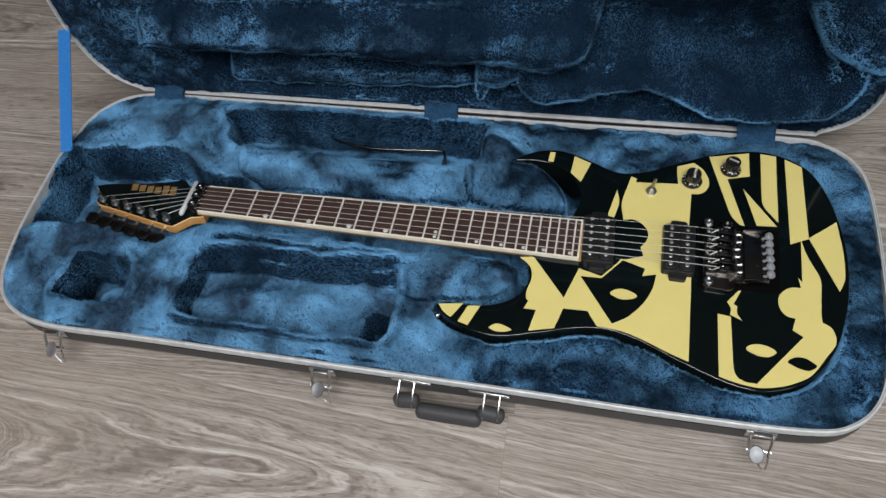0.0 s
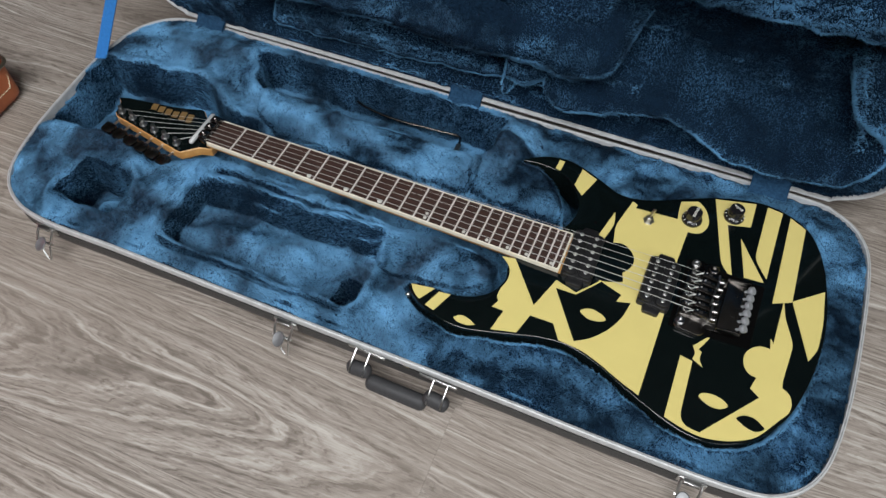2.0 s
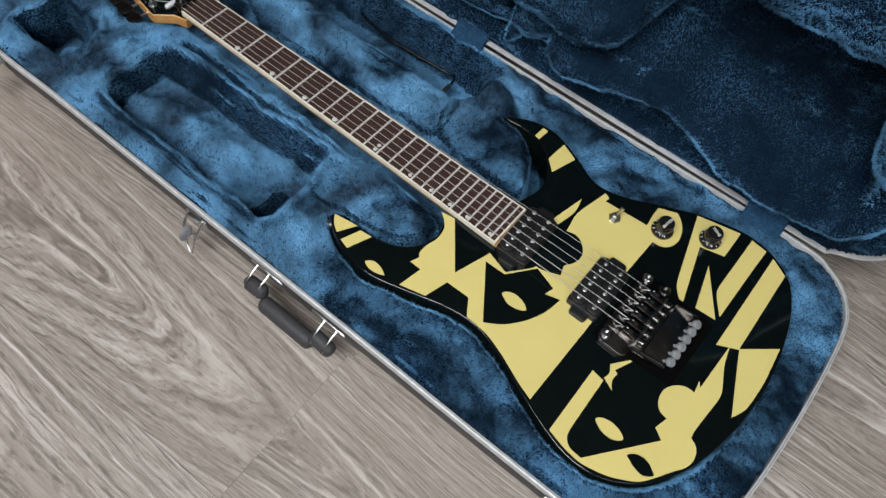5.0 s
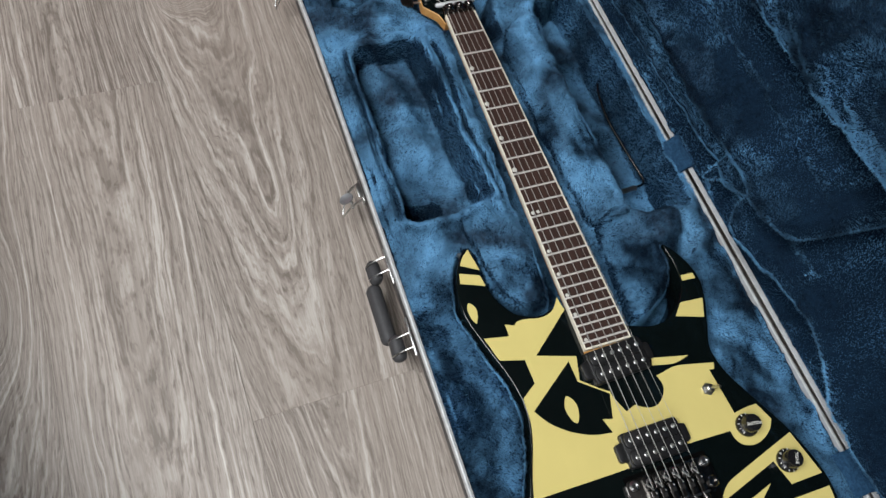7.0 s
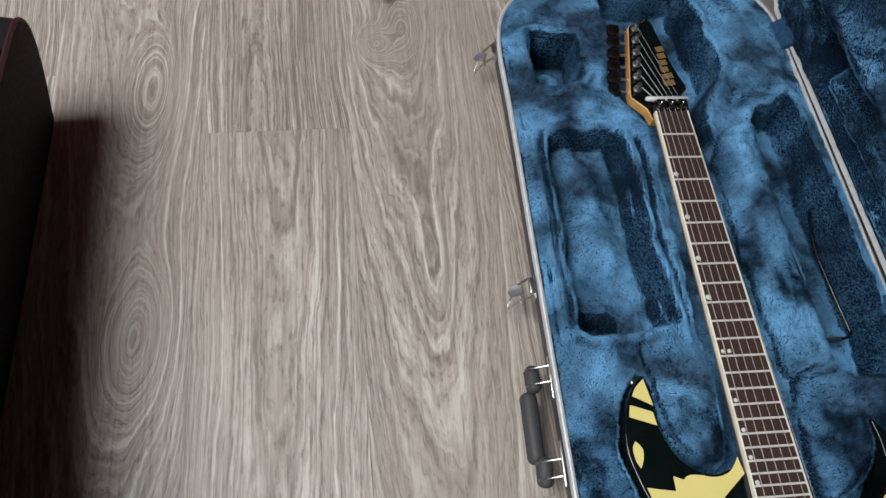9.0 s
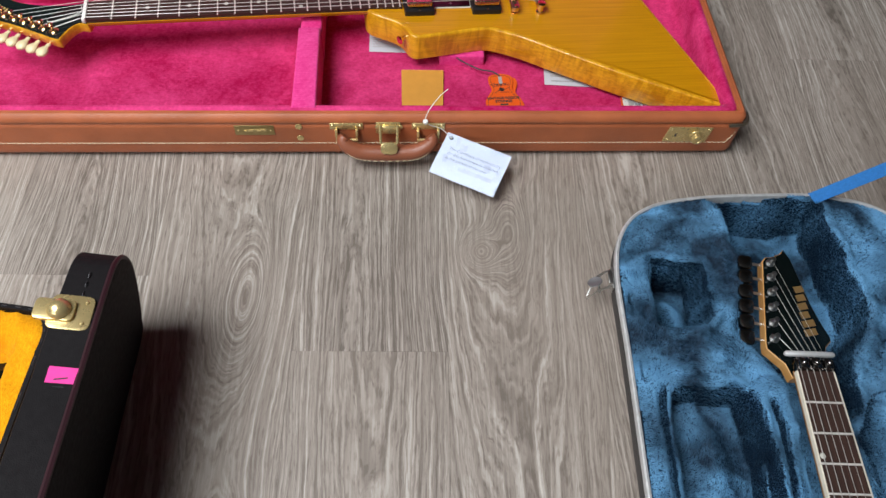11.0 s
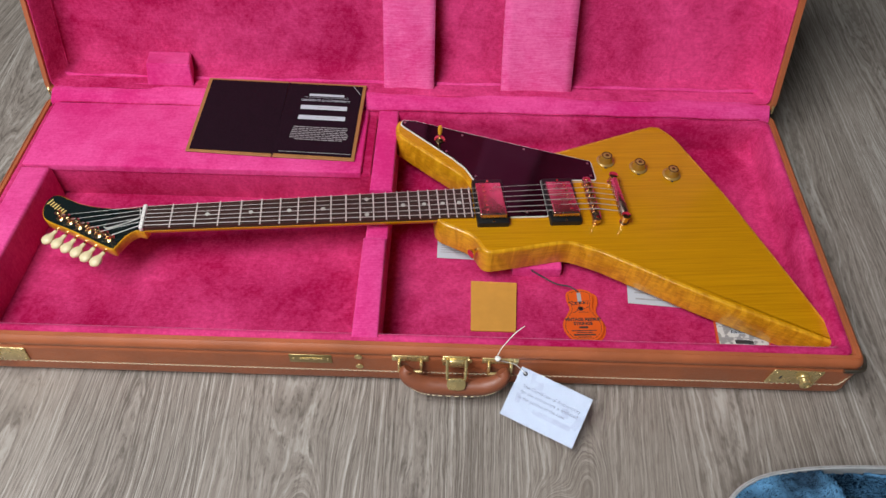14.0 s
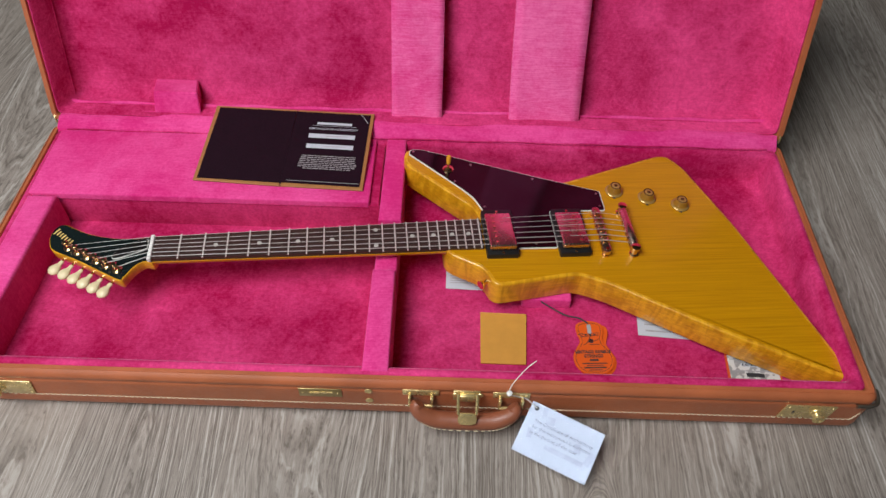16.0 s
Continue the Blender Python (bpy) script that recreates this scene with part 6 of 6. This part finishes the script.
# pickguard and its white edge
GUARD = round_poly(mm([(361, 170), (365, 181), (385, 179), (551, 117), (648, 83), (648, 42), (563, 43), (563, -28), (464, -28), (464, 44), (452, 72), (436, 92)]), 0.004, 4)
bb = part("pickguard_edge", prism(GUARD, 0.0003, 0.0016), WHITE, amber, "white pickguard edge", smooth=False, at=BODY_AT)
part("pickguard", prism(offset_line(ccw(GUARD), -0.0016), 0.0016, 0.0026), TORTOISE, bb, "dark plum-brown glossy pickguard", smooth=False)
for x, y in mm([(369, 174), (456, 143), (548, 110), (641, 77), (641, 51), (428, 108), (467, 54), (532, -20)]):
    part("screw", lathe([(0.0019, 0), (0.0019, 0.0004), (0.001, 0.0007), (0, 0.0005)], 10, at=pose(x, y, 0.0026)), CHROME, bb)
for cx in (0.481, 0.585):
    rg = part("pickup_ring", prism(round_poly([(cx - 0.0225, -0.044), (cx + 0.0225, -0.044), (cx + 0.0225, 0.041), (cx - 0.0225, 0.041)], 0.003), 0.0003, 0.009, 0.001), BLACK_PLASTIC, amber, "black pickup ring", at=BODY_AT)
    part("cover", prism(round_poly([(cx - 0.0188, -0.0345), (cx + 0.0188, -0.0345), (cx + 0.0188, 0.0345), (cx - 0.0188, 0.0345)], 0.0025), -0.004, 0.0028, 0.0018, 3), COVER_GOLD, rg, "polished gold pickup cover", at=pose(0, -0.0025, 0.0127, -6, 0, 0))
    s = -0.008 if cx < 0.5 else 0.008
    for i in range(6):
        part("pole_screw", lathe([(0.0024, 0), (0.0022, 0.0005), (0.0007, 0.0005), (0, 0.0003)], 10, at=pose(cx + s, -0.028 + 0.0102 * i, 0.0156 - 0.105 * (-0.0255 + 0.0102 * i), -6, 0, 0)), GOLD, rg)
    for y in (-0.0405, 0.0365):
        part("ring_screw", lathe([(0.0021, 0), (0.0018, 0.0007), (0, 0.0008)], 10, at=pose(cx, y, 0.009)), GOLD, rg)
# bridge and stop bar
bx = 0.6285
bridge2 = part("bridge", prism(round_poly([(bx - 0.006, -0.047), (bx + 0.006, -0.047), (bx + 0.006, 0.039), (bx - 0.006, 0.039)], 0.006, 5), 0.006, 0.0135, 0.001), COVER_GOLD, amber, "gold tune-o-matic style bridge", at=BODY_AT)
for i in range(6):
    part("saddle", rbox(0.008, 0.0052, 0.006, 0.001, at=pose(bx, -0.03 + 0.0104 * i, 0.0155)), GOLD, bridge2)
    part("saddle_screw", tube([(bx - 0.008, -0.03 + 0.0104 * i, 0.0125), (bx + 0.004, -0.03 + 0.0104 * i, 0.0125)], 0.0012, 6), GOLD, bridge2)
for y in (-0.0415, 0.0335):
    part("post", lathe([(0.0055, 0), (0.0055, 0.002), (0.003, 0.003), (0.003, 0.013), (0.0022, 0.0145), (0, 0.0145)], 14, at=pose(bx, y, 0.0004)), GOLD, bridge2)
tx = 0.669
tail = part("stop_bar", tube([(tx, -0.045, 0.0115), (tx, -0.041, 0.0115), (tx, 0.036, 0.0115), (tx, 0.04, 0.0115)], [0.004, 0.0068, 0.0068, 0.004], 14), COVER_GOLD, amber, "gold stop-bar tailpiece", at=BODY_AT)
for y in (-0.0425, 0.0375):
    part("stud", lathe([(0.0065, 0), (0.0065, 0.003), (0.0045, 0.004), (0.0045, 0.014), (0.0066, 0.015), (0.0066, 0.0175), (0.004, 0.0185), (0, 0.0185)], 16, at=pose(tx, y, 0.0004)), GOLD, tail)
for i in range(6):
    y0, y1 = 0.0175 - 0.007 * i, 0.0225 - 0.0105 * i
    p = posts2[i]
    q = HEAD2_AT @ Vector((p.x, p.y, 0.006))
    e1, e2 = BODY_AT @ Vector((bx, y1, 0.019)), BODY_AT @ Vector((tx - 0.004, y1, 0.0125))
    part("string", tube([q, (-0.004, y0, board2(0) + 0.0026), (0.0, y0, board2(0) + 0.0026), e1, e2], 0.0003 + 0.00006 * i, 6), STEEL, amber)


AMBER_KNOB = plain("amber_knob", (0.3, 0.145, 0.02), 0.1, coat=0.8)
DARK_CAP = plain("dark_amber_cap", (0.07, 0.025, 0.006), 0.15)
CAP_GOLD = metal("gold_foil", (0.5, 0.3, 0.085), 0.2)
CAP_GOLD.node_tree.nodes["Principled BSDF"].inputs["Metallic"].default_value = 0.35


def bell_knob(x, y):
    k = part("knob", lathe([(0.0105, 0.002), (0.0112, 0.003), (0.0098, 0.006), (0.009, 0.0095), (0.0088, 0.0118), (0.008, 0.0128), (0.0066, 0.0128), (0.006, 0.0122), (0, 0.0122)], 32), AMBER_KNOB, amber, "translucent amber bell knob", at=BODY_AT @ pose(x, y, 0.0005))
    part("skirt", lathe([(0.0135, 0), (0.014, 0.0014), (0.013, 0.0028), (0.0108, 0.0034)], 32), CAP_GOLD, k, "gold skirt")
    part("cap", lathe([(0.0062, -0.001), (0.0062, 0.0006), (0.005, 0.001), (0, 0.001)], 24, at=pose(0, 0, 0.0122)), CAP_GOLD, k, "gold foil cap")
    part("cap_ring", lathe([(0.0078, 0), (0.0078, 0.0008), (0.0064, 0.0008), (0.0064, 0)], 24, at=pose(0, 0, 0.0124)), DARK_CAP, k, "dark ring")
    part("cap_centre", lathe([(0.0028, 0), (0.0026, 0.0004), (0, 0.0004)], 16, at=pose(0, 0, 0.0131)), DARK_CAP, k)
    part("pointer", rbox(0.004, 0.002, 0.001, 0.0003, at=pose(-0.003, -0.0145, 0.0008, 0, 0, -20)), INK, k)


for x, y in ((0.671, 0.083), (0.719, 0.068), (0.767, 0.052)):
    bell_knob(x, y)
tg = part("toggle_switch", lathe([(0.0085, 0), (0.0085, 0.001), (0.0062, 0.002), (0.006, 0.004), (0.004, 0.005), (0.003, 0.0052)], 18), GOLD, amber, "gold toggle switch with amber tip", at=BODY_AT @ pose(0.42, 0.134, 0.0026))
part("lever", tube([(0, 0, 0.004), (0.0, 0.002, 0.012)], 0.0016, 8), GOLD, tg)
part("tip", lathe([(0.0026, 0), (0.0034, 0.004), (0.0036, 0.011), (0.0026, 0.0145), (0, 0.0152)], 14, at=pose(0, 0.002, 0.0095, -8, 0, 0)), plain("amber_tip", (0.75, 0.36, 0.03), 0.25), tg, "amber plastic tip")
part("strap_button", lathe([(0.004, 0), (0.003, 0.006), (0.0065, 0.011), (0.0065, 0.013), (0, 0.014)], 16, at=BODY_AT @ pose(0.457, -0.07, -0.016, 90, 0, -55)), GOLD, amber)

# ---- third case: black, yellow plush, its lid standing open ----
TOLEX = leather("black_tolex", (0.007, 0.0062, 0.0072), 0.75)
TOLEX.node_tree.nodes["Principled BSDF"].inputs["Specular IOR Level"].default_value = 0.2
MAROON = plain("maroon_piping", (0.022, 0.002, 0.006), 0.6)
YPLUSH = plush("yellow_plush", (0.6, 0.2, 0.002), (0.95, 0.47, 0.012), (1.0, 0.8, 0.4), sheen=0.1, patches=30)
# upright frame: local x along the case, y up, z towards the viewer's side
THIRD_AT = pose(-0.06, -0.778, 0.0015, 90 - 11, 0, 2.5)
third = thing("guitar_case", THIRD_AT, "open black case with maroon piping, its lid standing upright", "guitar case")
LID3 = ccw(spline([(0.03, 0.0), (0.2, 0.0), (0.45, 0.0), (0.8, 0.0), (0.95, 0.04), (1.0, 0.2), (0.95, 0.38), (0.8, 0.42), (0.6, 0.34), (0.4, 0.25), (0.2, 0.222), (0.07, 0.212), (0.03, 0.2), (0.006, 0.16), (0.0, 0.1), (0.008, 0.03)], 8))
lid3 = part("lid", loft([[(x, max(y, 0.002), z) for x, y, z in loop] for loop in rings(LID3, ((-0.004, 0.042), (0.0, 0.04), (0.0, 0.004), (-0.003, 0.0006), (-0.008, 0.0)))], cap_last=True), TOLEX, third, "upright black lid seen from outside", angle=30)
part("piping", tube([(x, max(y, 0.002), 0.003) for x, y in offset_line(LID3, -0.0005)], 0.0028, 6, True), MAROON, lid3, "dark maroon edge piping")
part("inside", loft([[(x, max(y, 0.002), z) for x, y, z in loop] for loop in rings(LID3, ((-0.004, 0.042), (-0.01, 0.042), (-0.014, 0.02)))], cap_last=True), YPLUSH, lid3, "yellow plush lid lining")
for i in range(4, 40):
    t = 10 * 8 + i
    p, q = LID3[(LID3.index(min(LID3, key=lambda s: abs(s[0] - 0.02) + abs(s[1] - 0.19))) + 0) % len(LID3)], None
    x = 0.01 + i * 0.011
    y = 0.2135 if x > 0.07 else 0.2005 + 0.013 * math.sin(math.pi / 2 * min(1, max(0, (x - 0.02) / 0.05)))
    y += 0.0002 if x < 0.2 else 0.0
    part("stitch", tube([(x, y - 0.001, 0.021), (x + 0.003, y + 0.0006, 0.021), (x + 0.006, y - 0.001, 0.021)], 0.0006, 5), INK, lid3)
l3 = part("latch", prism(round_poly([(-0.013, -0.011), (0.013, -0.011), (0.013, 0.017), (-0.013, 0.017)], 0.006), 0, 0.0016, 0.0006), BRASS, third, "brass case latch", at=pose(0.1, 0.2145, 0.03, -90, 0, 0) @ Matrix.Diagonal((1.35, 1.35, 1.2, 1)))
part("hasp", prism(round_poly([(-0.008, -0.02), (0.008, -0.02), (0.008, 0.006), (-0.008, 0.006)], 0.004), 0.0016, 0.0046, 0.001), BRASS, l3)
part("hasp_knob", lathe([(0.008, 0), (0.007, 0.004), (0.004, 0.007), (0, 0.008)], 18, at=pose(0, -0.004, 0.004)), BRASS, l3)
for s in (-1, 1):
    part("pin", lathe([(0.0016, 0), (0.001, 0.001), (0, 0.0012)], 8, at=pose(s * 0.008, 0.012, 0.0016)), BRASS, l3)
note = thing("paper_note", THIRD_AT @ pose(0.2, 0.2185, 0.017, -90, 0, 0), "bright pink paper note with black handwriting on the black case", "paper note")
part("sheet", prism([(-0.045, -0.012), (0.045, -0.0125), (0.045, 0.0125), (-0.045, 0.012)], 0, 0.0006), plain("neon_pink_paper", (0.85, 0.04, 0.32), 0.6), note, smooth=False)
for k, x in enumerate((-0.034, -0.024, -0.018, -0.004, 0.01, 0.024)):
    part("written_bar", rbox(0.0012 + 0.004 * (k % 2), 0.011 - 0.002 * (k % 3), 0.0002, 0, at=pose(x, 0.0, 0.0008, 0, 0, 12 - 9 * k)), INK, note, "black handwriting stroke", smooth=False)

# its lower half with the yellow plush and the end of a dark headstock
TRAY = ccw(spline([(0.0, -0.83), (-0.02, -0.88), (-0.012, -0.95), (0.05, -1.0), (0.3, -1.06), (0.7, -1.12), (0.9, -1.06), (0.92, -0.9), (0.85, -0.83), (0.5, -0.826), (0.1, -0.826)], 8))
tray = part("tray", loft([[(x, y, z) for x, y, z in loop] for loop in rings(TRAY, ((-0.006, 0.0015), (0.0, 0.006), (0.0, 0.112), (-0.003, 0.118), (-0.008, 0.118), (-0.009, 0.09)))], cap_first=True), TOLEX, third, "black lower half", at=THIRD_AT.inverted(), angle=30)
xs, ys = np.arange(-0.03, 0.93, 0.005), np.arange(-1.13, -0.82, 0.005)
gx, gy = np.meshgrid(xs, ys, indexing="ij")
e3 = -signed(gx, gy, TRAY)
zz = 0.114 - 0.05 * ease((e3 - 0.03) / 0.035) + 0.002 * wobble(gx, gy, 0.04, 31) + 0.001 * wobble(gx, gy, 0.015, 32)
part("plush_lining", sheet(xs, ys, np.where(e3 < 0.009, 0.108, zz), e3 > 0.005), YPLUSH, tray, "bright yellow plush lining", angle=180)
SEAM = offset_line(TRAY, -0.0055)
for i in range(46):
    p, q = Vector(SEAM[(i * 2) % len(SEAM)]), Vector(SEAM[(i * 2 + 1) % len(SEAM)])
    m = (p + q) / 2
    part("stitch", tube([(*p, 0.1185), (*(p + (q - p) * 0.7), 0.1185)], 0.0006, 5), INK, tray)
dark = thing("electric_guitar", pose(0.03, -0.9, 0.065, 0, 0, 0), "guitar with a glossy black open-book headstock on yellow plush", "electric guitar")
HEAD3 = round_poly([(0, -0.034), (0.006, -0.012), (0.0, 0.0), (0.006, 0.012), (0.0, 0.034), (0.12, 0.038), (0.19, 0.022), (0.19, -0.022), (0.12, -0.038)], 0.004)
h3 = part("headstock", prism(HEAD3, 0, 0.015, 0.001), BLACK_PAINT, dark, "glossy black headstock")
for i, w in enumerate((0.011, 0.006, 0.009, 0.005, 0.006, 0.006)):
    part("mark_bar", rbox(0.0045, w, 0.0004, 0, at=pose(0.03, -0.026 + 0.0095 * i, 0.0153, 0, 0, 10)), PEARL, h3, "pearl lettering bar", smooth=False)
for s in (-1, 1):
    for i in range(3):
        tuner(h3, pose(0.055 + 0.03 * i, s * 0.025, 0.015, 0, 0, 180 if s > 0 else 0), CHROME, None, IVORY, "tulip", "nickel post with ivory button")
part("neck", rbox(0.5, 0.044, 0.022, 0.008, 3, at=pose(0.44, 0, 0.003)), MAPLE, dark)
part("fingerboard", rbox(0.5, 0.044, 0.005, 0.0006, at=pose(0.44, 0, 0.0165)), ROSEWOOD, dark)

# ---- floor boards, last ----
TURN, WIDE, LONG = 3.1, 0.1925, 1.286
turn = pose(0, 0, 0, 0, 0, TURN)
base = Vector((-0.045, -0.403, 0.0))
# where one end joint of each row lies, measured along the row from the base point
ENDS = {0: 0.0, 1: 0.494, -1: -0.72, -2: -0.105, 2: 0.5, 3: 0.2, -3: 0.55, 4: 0.75, 5: -0.3}


def board_mesh(w, l):
    g = 0.00006
    bm = prism([(g, g), (l - g, g), (l - g, w - g), (g, w - g)], -0.011, 0.0, 0.00018, 1)
    me = bpy.data.meshes.new("plank")
    bm.to_mesh(me)
    bm.free()
    me.materials.append(OAK)
    return me


PLANK = board_mesh(WIDE, LONG)
rng = random.Random(4)
for row in range(-14, 17):
    end = ENDS.get(row, rng.uniform(0, LONG))
    for k in range(-4, 4):
        place = base + turn @ Vector((end + k * LONG, (row - 1) * WIDE, 0))
        mid = base + turn @ Vector((end + (k + 0.5) * LONG, (row - 0.5) * WIDE, 0))
        if X0 - 0.6 < mid.x < X1 + 0.6 and Y0 - 0.1 < mid.y < Y1 + 0.1:
            # boards that meet a side wall are cut there
            head_cut, tail_cut = max(0.0, X0 - 0.07 - place.x), max(0.0, place.x + LONG - X1 - 0.07)
            plank = new("plank", board_mesh(WIDE, LONG - head_cut - tail_cut) if head_cut + tail_cut else PLANK)
            plank.parent = floor
            plank.matrix_world = Matrix.Translation(place + turn @ Vector((head_cut, 0, 0))) @ turn
